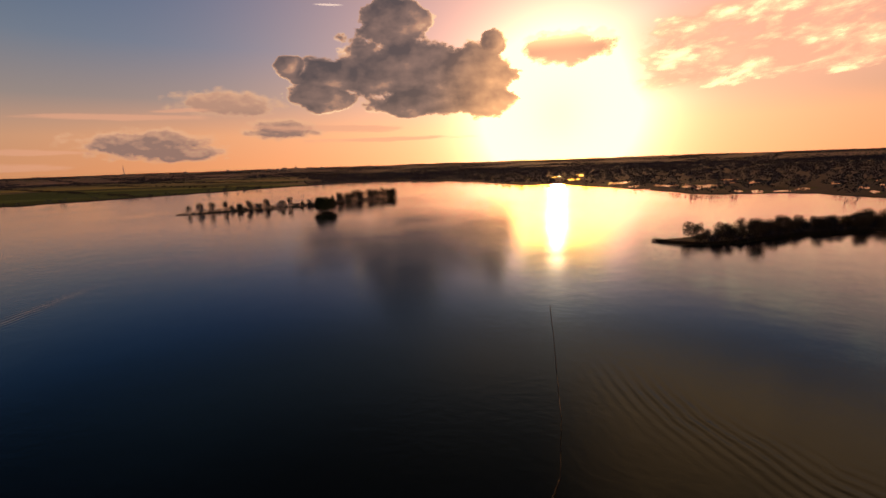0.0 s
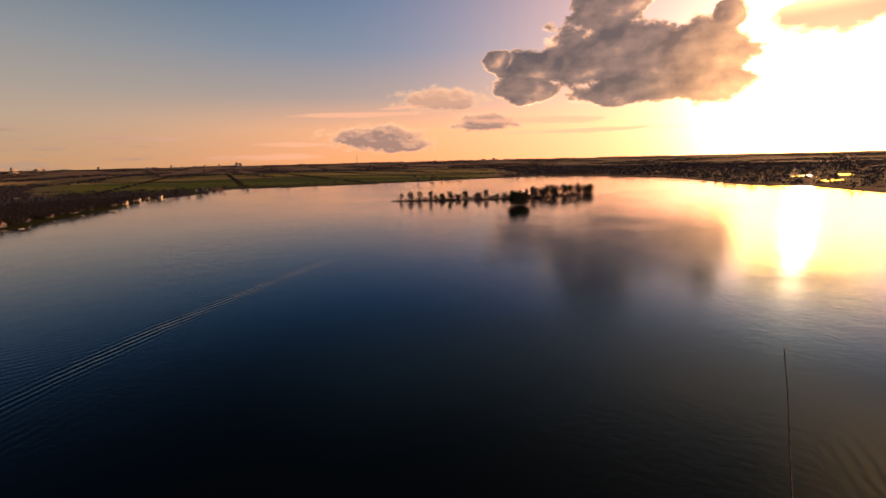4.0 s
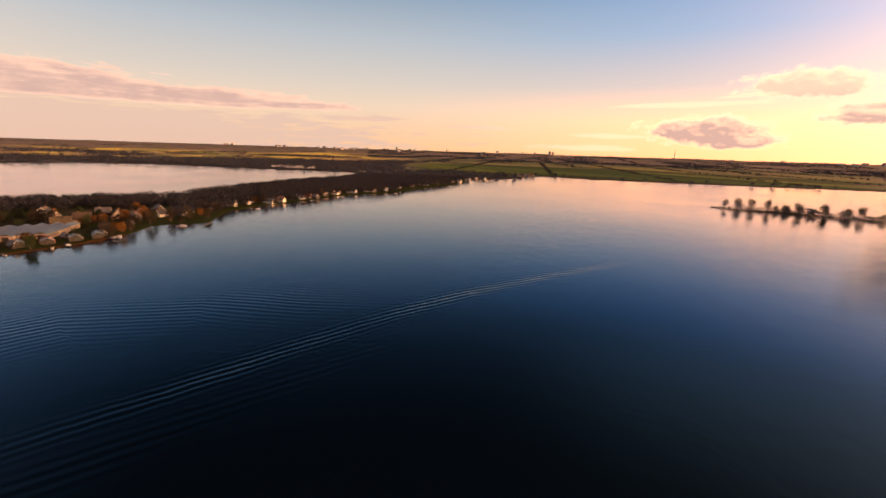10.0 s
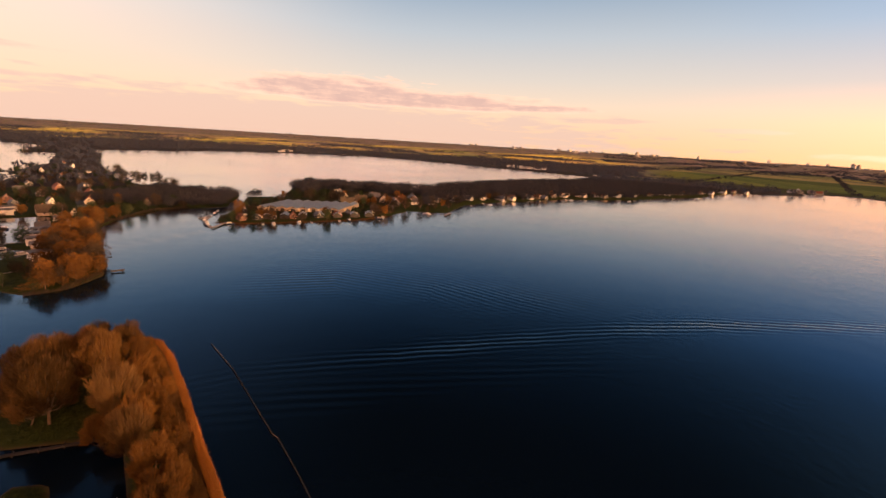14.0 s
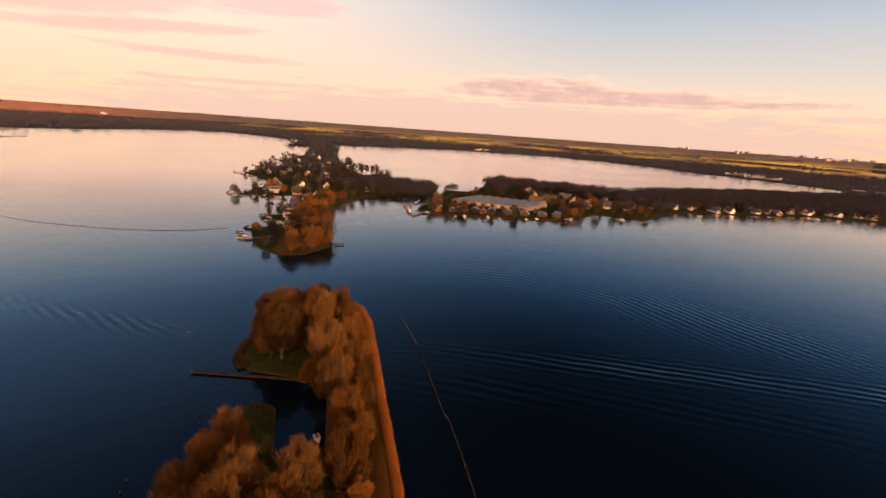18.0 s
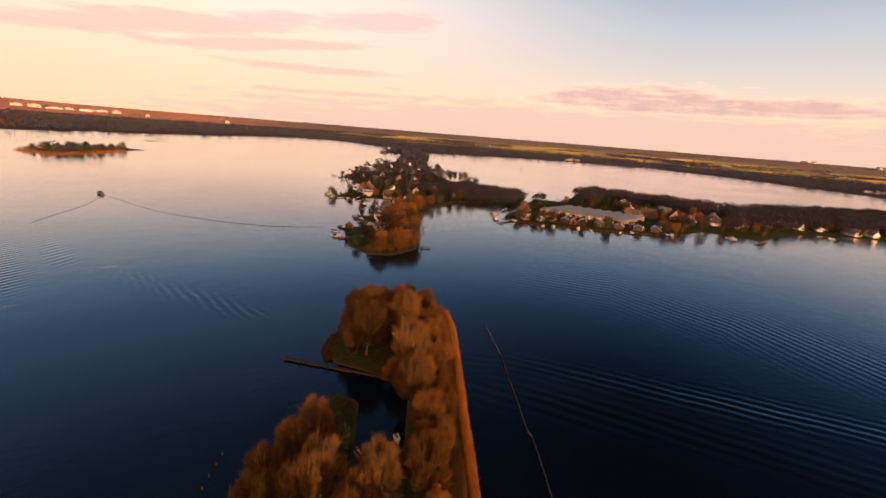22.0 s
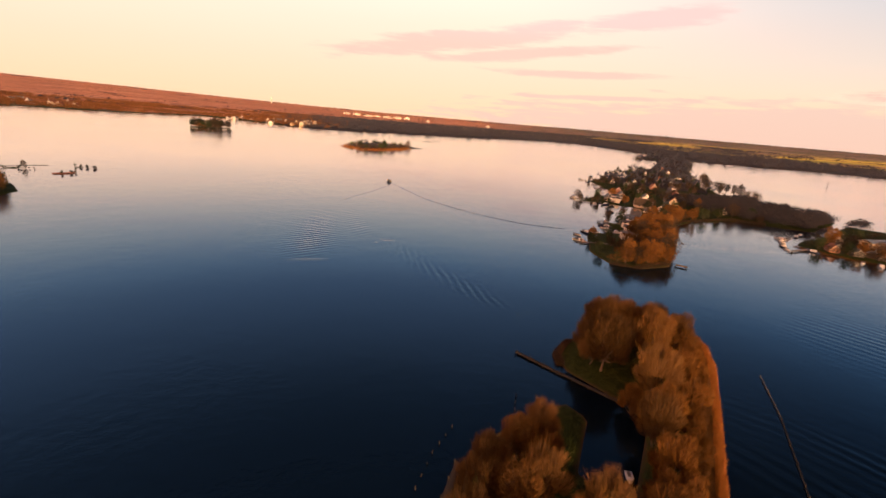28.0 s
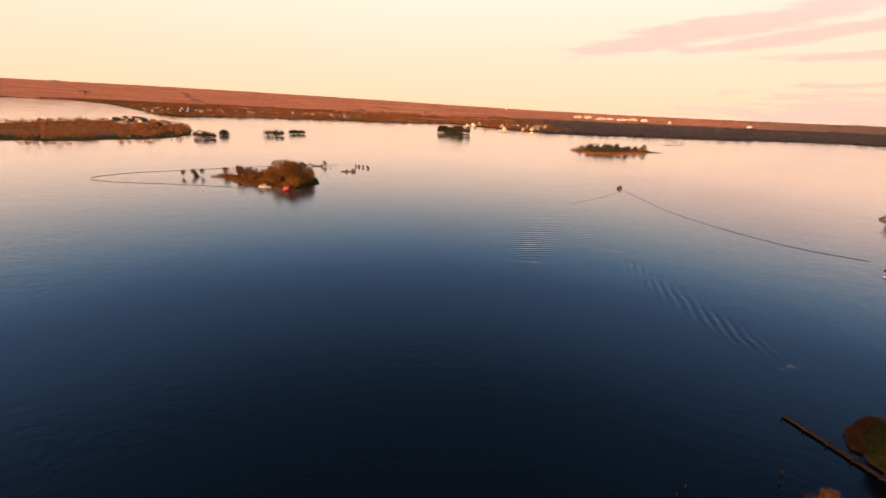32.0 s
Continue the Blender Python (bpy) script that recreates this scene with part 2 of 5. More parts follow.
# bright broken field to the right of the sun, its heaps drawn out in rows that rise away from it
row_el = N.math("ADD", el, N.math("MULTIPLY", az, 0.10))
lines = N.noise(N.xyz(N.math("MULTIPLY", az, 0.20), N.math("MULTIPLY", row_el, 0.55), 12.0), 1.0, 6.0, 0.58, 0.5)
heaps = billow(N.xyz(N.math("MULTIPLY", az, 0.34), N.math("MULTIPLY", row_el, 0.8), 3.0), 3.0)
field_in = N.math("MULTIPLY", N.step(az, -19.0, -27.0), N.math("MULTIPLY", N.step(el, 5.4, 8.4), N.step(N.math("ADD", el, N.math("MULTIPLY", az, 0.22)), 10.8, 7.4)))
clumps = N.math("ADD", N.math("MULTIPLY", lines, 0.75), N.math("MULTIPLY", heaps, 0.42))
field = N.math("MULTIPLY", N.step(N.math("ADD", clumps, N.math("MULTIPLY", N.math("SUBTRACT", field_in, 1.0), 0.45)), 0.43, 0.60), N.step(field_in, 0.02, 0.35))
field_col = N.ramp(N.math("ADD", N.step(clumps, 0.52, 0.82), N.math("MULTIPLY", N.math("SUBTRACT", relief, 0.5), 0.5), clamp=True),
                   [(0.0, (2.5, 1.25, 0.85)), (0.45, (3.2, 1.9, 1.15)), (1.0, (5.4, 3.7, 2.0))])
sky = N.mix(N.math("MULTIPLY", field_in, 0.5), sky, (3.0, 1.40, 0.80))
sky = N.mix(N.math("MULTIPLY", field, 0.85), sky, field_col)
# thin lit cloud high above the sun
veiled = N.math("ADD", N.step(az, -12.0, -30.0), N.math("MULTIPLY", N.step(az, 8.0, -8.0), N.step(el, 32.0, 22.0, 0.0, 0.4)), clamp=True)
high = N.math("MULTIPLY", N.math("MULTIPLY", veiled, N.math("MULTIPLY", N.step(el, 20.0, 28.0), N.step(el, 50.0, 30.0))), N.step(puff, 0.25, 0.6, 0.35, 1.0))
sky = N.mix(N.math("MULTIPLY", high, 0.8), sky, (7.5, 2.6, 0.85))
# a short vapour trail
trail = N.math("MULTIPLY", N.step(blob(12.4, 18.1, 2.0, 0.13, -0.01), 0.0, 0.5), 0.75)
sky = N.mix(trail, sky, (2.4, 1.9, 1.7))
# pink bank low over the land and streaks away from the sun
bank = N.math("ADD", blob(112.0, 1.2, 54.0, 3.7), N.math("MULTIPLY", N.math("SUBTRACT", flat, 0.5), 1.3))
bank = N.math("ADD", bank, N.math("MULTIPLY", N.math("SUBTRACT", streak, 0.5), 0.9))
sky = N.mix(N.math("MULTIPLY", N.step(bank, 0.06, 0.42), 0.80), sky, N.mix(N.step(side, 110.0, 165.0), (0.74, 0.53, 0.47), (0.76, 0.53, 0.47)))
low = union([blob(157.0, 9.0, 20.0, 1.5, -0.145), blob(150.0, 7.9, 14.0, 0.8, -0.10), blob(136.0, 11.9, 10.0, 1.4, -0.12), blob(144.0, 6.1, 12.0, 0.55, -0.01), blob(140.0, 3.7, 12.0, 0.40, -0.03)])
low = N.math("ADD", low, N.math("ADD", N.math("MULTIPLY", N.math("SUBTRACT", flat, 0.5), 1.2), N.math("MULTIPLY", N.math("SUBTRACT", streak, 0.5), 1.0)))
sky = N.mix(N.math("MULTIPLY", N.step(low, 0.0, 0.55), 0.85), sky, N.mix(N.step(el, 8.0, 12.0), (0.80, 0.54, 0.47), (0.88, 0.58, 0.56)))
# one crisp pink cloud over the back lake, level below and heaped above
crisp = union([blob(105.0, 5.5, 13.0, 2.1), blob(95.0, 4.9, 21.0, 1.5), blob(82.0, 4.7, 11.0, 0.6), blob(110.5, 4.9, 10.0, 0.8)])
crisp = N.math("ADD", N.math("MINIMUM", crisp, 0.6), N.math("ADD", N.math("MULTIPLY", N.math("SUBTRACT", flat, 0.5), 1.25), N.math("MULTIPLY", N.math("SUBTRACT", fine, 0.5), 0.45)))
crisp = N.math("MULTIPLY", crisp, N.step(el, 3.6, 4.3))
rosy = N.ramp(N.math("ADD", N.step(crisp, 0.05, 0.75), N.math("MULTIPLY", N.math("SUBTRACT", relief, 0.5), 1.1), clamp=True), [(0.0, (1.05, 0.70, 0.55)), (0.45, (0.95, 0.60, 0.49)), (1.0, (0.66, 0.43, 0.40))])
sky = N.mix(N.math("MULTIPLY", N.step(crisp, 0.06, 0.26), 0.88), sky, rosy)

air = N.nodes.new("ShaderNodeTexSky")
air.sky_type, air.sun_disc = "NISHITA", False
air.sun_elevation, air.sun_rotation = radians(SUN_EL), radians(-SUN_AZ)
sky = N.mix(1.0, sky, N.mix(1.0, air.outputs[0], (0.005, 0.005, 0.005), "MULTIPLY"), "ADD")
# the haze at the sun takes the blue out of its light
tones = N.nodes.new("ShaderNodeSeparateColor")
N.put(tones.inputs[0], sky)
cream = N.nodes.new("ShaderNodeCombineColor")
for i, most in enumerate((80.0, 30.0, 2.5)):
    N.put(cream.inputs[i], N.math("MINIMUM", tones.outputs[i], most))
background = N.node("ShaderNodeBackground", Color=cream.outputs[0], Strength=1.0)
N.links.new(background.outputs[0], N.node("ShaderNodeOutputWorld").inputs["Surface"])

sun = new("sun", bpy.data.lights.new("sun", "SUN"))
sun.data.energy, sun.data.angle, sun.data.color = 4.6, radians(1.2), (1.0, 0.55, 0.27)
sun.matrix_world = look(sun_dir * 2000, (0, 0, 0))


# ---- materials ----
def material(name):
    m = bpy.data.materials.new(name)
    m.use_nodes = True
    n = Nodes(m.node_tree)
    shader = m.node_tree.nodes["Principled BSDF"]
    return m, n, shader


def place(n):
    return n.nodes.new("ShaderNodeNewGeometry").outputs["Position"]


def surface(name, a, b, scale=1.0, rough=0.8, metal=0.0, bump=0.0, fine=8.0, island=0.0, by_object=0.0):
    """A two-tone surface with stains at one scale and grain at another."""
    m, n, s = material(name)
    at = n.node("ShaderNodeTexCoord").outputs["Object"] if scale > 0.5 else place(n)
    stain, grain = n.noise(at, scale, 4.0), n.noise(at, scale * fine, 3.0)
    col = n.mix(n.step(n.math("ADD", n.math("MULTIPLY", stain, 0.65), n.math("MULTIPLY", grain, 0.35)), 0.3, 0.7), a, b)
    if island:
        r = n.nodes.new("ShaderNodeNewGeometry").outputs["Random Per Island"]
        col = n.mix(1.0, col, n.ramp(r, [(0.0, (1 - island,) * 3), (1.0, (1 + island,) * 3)]), "MULTIPLY")
    if by_object:
        r = n.nodes.new("ShaderNodeObjectInfo").outputs["Random"]
        col = n.mix(1.0, col, n.ramp(r, [(0.0, (1 - by_object,) * 3), (1.0, (1 + by_object,) * 3)]), "MULTIPLY")
    n.put(s.inputs["Base Color"], col)
    n.put(s.inputs["Roughness"], n.math("ADD", rough - 0.08, n.math("MULTIPLY", grain, 0.16), clamp=True))
    s.inputs["Metallic"].default_value = metal
    s.inputs["Specular IOR Level"].default_value = 0.25
    if bump:
        k = n.node("ShaderNodeBump", Height=grain, Strength=bump, Distance=0.05)
        n.put(s.inputs["Normal"], k.outputs[0])
    return m


def plant(name, a, b, by_object=0.25):
    """Twigs and leaves, each blade a little different, letting some light through."""
    m, n, s = material(name)
    r = n.nodes.new("ShaderNodeNewGeometry").outputs["Random Per Island"]
    o = n.nodes.new("ShaderNodeObjectInfo").outputs["Random"]
    col = n.mix(n.math("ADD", n.math("MULTIPLY", r, 0.6), n.math("MULTIPLY", o, 0.4)), a, b)
    col = n.mix(1.0, col, n.ramp(o, [(0.0, (1 - by_object,) * 3), (1.0, (1 + by_object,) * 3)]), "MULTIPLY")
    n.put(s.inputs["Base Color"], col)
    s.inputs["Roughness"].default_value = 0.85
    s.inputs["Specular IOR Level"].default_value = 0.1
    return m


BARK = surface("bark", (0.07, 0.052, 0.036), (0.15, 0.11, 0.075), 1.5, 0.9, bump=0.4)
TWIG = plant("orange_brown_twigs", (0.020, 0.014, 0.007), (0.165, 0.086, 0.026))
TWIG_PALE = plant("pale_brown_twigs", (0.026, 0.018, 0.009), (0.150, 0.084, 0.030))
TWIG_RED = plant("orange_shore_twigs", (0.040, 0.022, 0.008), (0.200, 0.095, 0.024))
DULL = plant("dull_brown_twigs", (0.022, 0.018, 0.014), (0.062, 0.046, 0.030))
GREEN = plant("dark_green_leaves", (0.014, 0.026, 0.014), (0.038, 0.052, 0.022))
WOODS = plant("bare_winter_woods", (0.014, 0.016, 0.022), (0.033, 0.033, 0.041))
# bluer, lighter copy of the woods with the distance haze in its colour
FAR_WOODS = plant("far_winter_woods_haze_tint", (0.028, 0.034, 0.052), (0.055, 0.060, 0.082))
# copy of the woods with orange evening sunlight mixed into its colour
WOODS_SUNLIT = plant("winter_woods_sunlit_tint", (0.13, 0.062, 0.026), (0.34, 0.155, 0.062))
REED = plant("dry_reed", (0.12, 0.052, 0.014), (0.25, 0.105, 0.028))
# darker reed: dull marina fringe, and painted shade inside the island's edge
REED_DULL = plant("dull_shaded_reed", (0.060, 0.034, 0.014), (0.125, 0.068, 0.028))
GRASS = plant("short_grass", (0.020, 0.034, 0.009), (0.045, 0.060, 0.018))
TIMBER = surface("weathered_timber", (0.10, 0.085, 0.07), (0.22, 0.19, 0.15), 1.2, 0.85, bump=0.3, by_object=0.2)
DARK_TIMBER = surface("wet_dark_timber", (0.014, 0.013, 0.012), (0.040, 0.035, 0.030), 1.2, 0.85, bump=0.3)
WHITE = surface("white_paint", (0.52, 0.50, 0.47), (0.74, 0.73, 0.70), 0.8, 0.55)
CREAM = surface("cream_render", (0.32, 0.26, 0.20), (0.48, 0.41, 0.32), 0.8, 0.8)
BRICK = surface("brown_red_brick", (0.20, 0.10, 0.07), (0.33, 0.17, 0.11), 1.0, 0.85, fine=14)
TAR = surface("black_tarred_boards", (0.03, 0.03, 0.03), (0.07, 0.065, 0.06), 1.0, 0.75)
TILE_RED = surface("red_roof_tiles", (0.12, 0.050, 0.034), (0.22, 0.090, 0.056), 1.0, 0.8, bump=0.4)
TILE_GREY = surface("grey_roof_tiles", (0.06, 0.062, 0.07), (0.13, 0.13, 0.14), 1.0, 0.7, bump=0.4)
THATCH = surface("brown_thatch", (0.055, 0.045, 0.034), (0.12, 0.095, 0.065), 1.0, 0.95, bump=0.6)
SHEET = surface("blue_grey_roof_sheet", (0.10, 0.14, 0.20), (0.18, 0.23, 0.30), 0.6, 0.4)
HULL = surface("white_boat_hull", (0.46, 0.46, 0.46), (0.62, 0.62, 0.61), 1.0, 0.25)
HULL_DARK = surface("navy_boat_hull", (0.015, 0.025, 0.06), (0.03, 0.045, 0.09), 1.0, 0.25)
HULL_RED = surface("red_boat_hull", (0.55, 0.03, 0.03), (0.70, 0.06, 0.05), 1.0, 0.35)
SEAT = surface("grey_boat_cushion", (0.06, 0.06, 0.065), (0.12, 0.12, 0.13), 1.0, 0.8)
CANVAS = surface("navy_canvas", (0.02, 0.03, 0.06), (0.04, 0.055, 0.10), 1.0, 0.85)
STEEL = surface("galvanised_steel", (0.30, 0.31, 0.32), (0.45, 0.46, 0.47), 1.0, 0.4, metal=0.8)
CONCRETE = surface("pale_concrete", (0.66, 0.63, 0.58), (0.80, 0.77, 0.72), 0.3, 0.85)
TOWN = surface("far_town_concrete", (0.46, 0.42, 0.40), (0.62, 0.58, 0.55), 0.02, 0.85, by_object=0.4)
ORANGE = surface("orange_float", (0.45, 0.12, 0.04), (0.6, 0.2, 0.08), 1.0, 0.6)

GLASS, n, s = material("window_glass")
s.inputs["Base Color"].default_value = (0.03, 0.035, 0.04, 1)
s.inputs["Roughness"].default_value = 0.06
s.inputs["IOR"].default_value = 1.5

# lake water: dark body, gentle ripples, long wake waves
WATER, n, s = material("lake_water")
at = place(n)
calm = n.noise(at, 0.012, 3.0)
ripple = n.noise(at, 0.55, 4.0, 0.6)
swell = n.noise(at, 0.09, 3.0)
d1 = n.node("ShaderNodeAttribute")
d1.attribute_name = "wake_distance"
a1 = n.node("ShaderNodeAttribute")
a1.attribute_name = "wake_strength"
wave = n.math("MULTIPLY", n.math("SINE", n.math("ADD", n.math("MULTIPLY", d1.outputs["Fac"], 2.7), n.math("MULTIPLY", n.noise(at, 0.06), 8.0))), a1.outputs["Fac"])
d2 = n.node("ShaderNodeAttribute")
d2.attribute_name = "train_distance"
a2 = n.node("ShaderNodeAttribute")
a2.attribute_name = "train_strength"
wave = n.math("ADD", wave, n.math("MULTIPLY", n.math("SINE", n.math("ADD", n.math("MULTIPLY", d2.outputs["Fac"], 2.3), n.math("MULTIPLY", n.noise(at, 0.05), 5.0))), a2.outputs["Fac"]))
height = n.math("ADD", n.math("MULTIPLY", ripple, n.step(calm, 0.35, 0.65, 0.25, 1.0)), n.math("MULTIPLY", swell, 0.8))
bump1 = n.node("ShaderNodeBump", Height=height, Strength=0.066, Distance=1.0)
bump2 = n.node("ShaderNodeBump", Height=wave, Strength=0.24, Distance=0.30, Normal=bump1.outputs[0])
gloss = n.node("ShaderNodeFresnel", IOR=1.333, Normal=bump2.outputs[0]).outputs[0]
# colours the mirrored sky: blue at steep view, near white at grazing
mirror_tint = n.ramp(gloss, [(0.0, (0.28, 0.49, 0.62)), (0.15, (0.31, 0.60, 0.92)), (0.35, (0.81, 0.85, 0.91)), (0.52, (1.0, 0.91, 0.88)), (1.0, (1.0, 0.95, 0.93))])
mirror = n.node("ShaderNodeBsdfGlossy", Color=mirror_tint, Roughness=n.step(calm, 0.3, 0.7, 0.09, 0.14), Normal=bump2.outputs[0])
body = n.node("ShaderNodeBsdfDiffuse", Color=(0.0015, 0.0045, 0.010, 1))
# lifts Fresnel at middling angles so the mirrored sky looks brighter
much = n.ramp(gloss, [(0.0, (0.0,) * 3), (0.12, (0.13,) * 3), (0.28, (0.42,) * 3), (0.50, (0.80,) * 3), (0.72, (0.93,) * 3), (1.0, (1.0,) * 3)])
# open northern water mirrors less of the low sky: its reflection is dimmed by position
spot = n.nodes.new("ShaderNodeSeparateXYZ")
n.put(spot.inputs[0], at)
dim_edge = n.math("MULTIPLY", n.math("SUBTRACT", n.noise(at, 0.006, 3.0), 0.5), 160.0)
north_dimmed = n.math("MULTIPLY", n.step(n.math("ADD", spot.outputs[1], dim_edge), -140.0, 40.0), n.step(n.math("ADD", spot.outputs[0], dim_edge), 50.0, -120.0))
both = n.node("ShaderNodeMixShader", Fac=n.math("MULTIPLY", much, n.math("SUBTRACT", 1.0, n.math("MULTIPLY", north_dimmed, 0.18))))
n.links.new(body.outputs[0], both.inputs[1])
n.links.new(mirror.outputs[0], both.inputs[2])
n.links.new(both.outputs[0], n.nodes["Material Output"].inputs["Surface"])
n.nodes.remove(s)

# land: shore mud and grass near the water, parcels of meadow and ploughed land further off
LAND, n, s = material("polder_land")
at = place(n)
turn = n.node("ShaderNodeMapping", Vector=at)
turn.inputs["Rotation"].default_value = (0, 0, radians(38))
turn.inputs["Scale"].default_value = (1 / 700, 1 / 110, 1)
cell = n.node("ShaderNodeTexVoronoi", Vector=turn.outputs[0], Scale=1.0, Randomness=0.75)
pick = n.nodes.new("ShaderNodeSeparateColor")
n.put(pick.inputs[0], cell.outputs["Color"])
def field_of(name):
    f = n.node("ShaderNodeAttribute")
    f.attribute_name = name
    return f.outputs["Fac"]


shade_of = pick.outputs[0]
# mauve of the distant haze is mixed into these parcel colours
rest = n.ramp(shade_of, [(0.0, (0.11, 0.092, 0.088)), (0.4, (0.18, 0.145, 0.135)), (0.6, (0.11, 0.115, 0.06)), (1.0, (0.25, 0.19, 0.175))])
green = n.ramp(shade_of, [(0.0, (0.028, 0.050, 0.012)), (0.5, (0.050, 0.088, 0.018)), (0.8, (0.11, 0.14, 0.028)), (1.0, (0.035, 0.036, 0.02))])
yellow = n.ramp(shade_of, [(0.0, (0.10, 0.075, 0.045)), (0.25, (0.66, 0.57, 0.10)), (0.4, (0.34, 0.24, 0.13)), (0.55, (0.80, 0.66, 0.11)), (0.7, (0.20, 0.14, 0.10)), (0.85, (0.22, 0.24, 0.06))])
# heath brown with the orange of evening light put into the colour
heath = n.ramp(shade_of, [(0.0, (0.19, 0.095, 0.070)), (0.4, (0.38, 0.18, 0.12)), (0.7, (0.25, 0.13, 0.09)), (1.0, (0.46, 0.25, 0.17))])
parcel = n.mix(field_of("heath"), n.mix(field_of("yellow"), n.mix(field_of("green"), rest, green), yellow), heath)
grain = n.noise(at, 0.04, 5.0, 0.6)
tuft = n.noise(at, 0.9, 4.0, 0.65)
parcel = n.mix(1.0, parcel, n.ramp(grain, [(0.25, (0.55,) * 3), (0.75, (1.3,) * 3)]), "MULTIPLY")
shore = n.node("ShaderNodeAttribute")
shore.attribute_name = "shore"
lawn = n.mix(n.step(tuft, 0.3, 0.7), (0.012, 0.020, 0.006), (0.032, 0.042, 0.012))
mud = n.mix(tuft, (0.035, 0.024, 0.015), (0.09, 0.055, 0.030))
col = n.mix(n.step(shore.outputs["Fac"], 30.0, 90.0), lawn, parcel)
col = n.mix(n.step(n.math("ADD", shore.outputs["Fac"], n.math("MULTIPLY", tuft, 2.0)), 1.8, 0.6), col, mud)
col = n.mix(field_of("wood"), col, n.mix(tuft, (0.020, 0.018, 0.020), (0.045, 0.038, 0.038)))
n.put(s.inputs["Base Color"], col)
s.inputs["Roughness"].default_value = 0.95
s.inputs["Specular IOR Level"].default_value = 0.05
n.put(s.inputs["Sheen Weight"], n.math("ADD", 0.08, n.math("MULTIPLY", 0.15, n.math("ADD", field_of("yellow"), field_of("heath")), clamp=True)))
s.inputs["Sheen Roughness"].default_value = 0.6
n.put(s.inputs["Sheen Tint"], n.mix(1.0, col, (1.2, 1.2, 1.2), "MULTIPLY"))
n.put(s.inputs["Normal"], n.node("ShaderNodeBump", Height=tuft, Strength=0.5, Distance=0.3).outputs[0])


# ---- mesh tools ----
class Shape:
    """Collects faces for one mesh."""

    def __init__(self):
        self.v, self.f = [], []

    def add(self, verts, faces):
        k = len(self.v)
        self.v += [tuple(p) for p in verts]
        self.f += [tuple(i + k for i in q) for q in faces]
        return self

    def box(self, cx, cy, cz, sx, sy, sz, turn=0.0, taper=1.0):
        """A box standing on cz; turned about z by degrees; its top scaled by taper."""
        c, s = math.cos(radians(turn)), math.sin(radians(turn))
        out = []
        for z, k in ((0, 1.0), (sz, taper)):
            for x, y in ((-1, -1), (1, -1), (1, 1), (-1, 1)):
                px, py = x * sx / 2 * k, y * sy / 2 * k
                out.append((cx + px * c - py * s, cy + px * s + py * c, cz + z))
        return self.add(out, [(3, 2, 1, 0), (4, 5, 6, 7), (0, 1, 5, 4), (1, 2, 6, 5), (2, 3, 7, 6), (3, 0, 4, 7)])

    def tube(self, a, b, ra, rb, sides=6, caps=True):
        a, b = Vector(a), Vector(b)
        q = (b - a).to_track_quat("Z", "Y")
        out = []
        for p, r in ((a, ra), (b, rb)):
            out += [p + q @ Vector((r * math.cos(t * math.tau / sides), r * math.sin(t * math.tau / sides), 0)) for t in range(sides)]
        faces = [(i, (i + 1) % sides, sides + (i + 1) % sides, sides + i) for i in range(sides)]
        if caps:
            faces += [tuple(range(sides - 1, -1, -1)), tuple(range(sides, 2 * sides))]
        return self.add(out, faces)

    def loft(self, rings, close=True):
        """Skin through rings of equal length."""
        m = len(rings[0])
        faces = [(r * m + i, r * m + (i + 1) % m, (r + 1) * m + (i + 1) % m, (r + 1) * m + i)
                 for r in range(len(rings) - 1) for i in range(m if close else m - 1)]
        if close:
            faces += [tuple(range(m - 1, -1, -1)), tuple(range((len(rings) - 1) * m, len(rings) * m))]
        return self.add([p for r in rings for p in r], faces)

    def mesh(self, name, mat, smooth=False):
        me = bpy.data.meshes.new(name)
        me.from_pydata(self.v, [], self.f)
        me.materials.append(mat)
        if smooth:
            me.polygons.foreach_set("use_smooth", [True] * len(me.polygons))
        return me


def part(name, shape, mat, parent, label="", smooth=False):
    """One mesh object under a thing or a part."""
    data = shape if isinstance(shape, bpy.types.Mesh) else shape.mesh(name, mat, smooth)
    ob = new(name, data)
    ob.parent = parent
    return tagged(ob, label)


def thing(name, label, category, group="", kind="", at=None):
    ob = new(name)
    ob.empty_display_size = 0.2
    if at is not None:
        ob.matrix_basis = at
    return tagged(ob, label, category, group, kind)


def soup(name, verts, mat, corners=3):
    """A mesh of loose triangles or quads from an array of corners."""
    me = bpy.data.meshes.new(name)
    k = len(verts) // corners
    me.vertices.add(len(verts))
    me.vertices.foreach_set("co", np.asarray(verts, np.float32).ravel())
    me.loops.add(len(verts))
    me.loops.foreach_set("vertex_index", np.arange(len(verts), dtype=np.int32))
    me.polygons.add(k)
    me.polygons.foreach_set("loop_start", np.arange(0, len(verts), corners, dtype=np.int32))
    me.update(calc_edges=True)
    me.materials.append(mat)
    return me


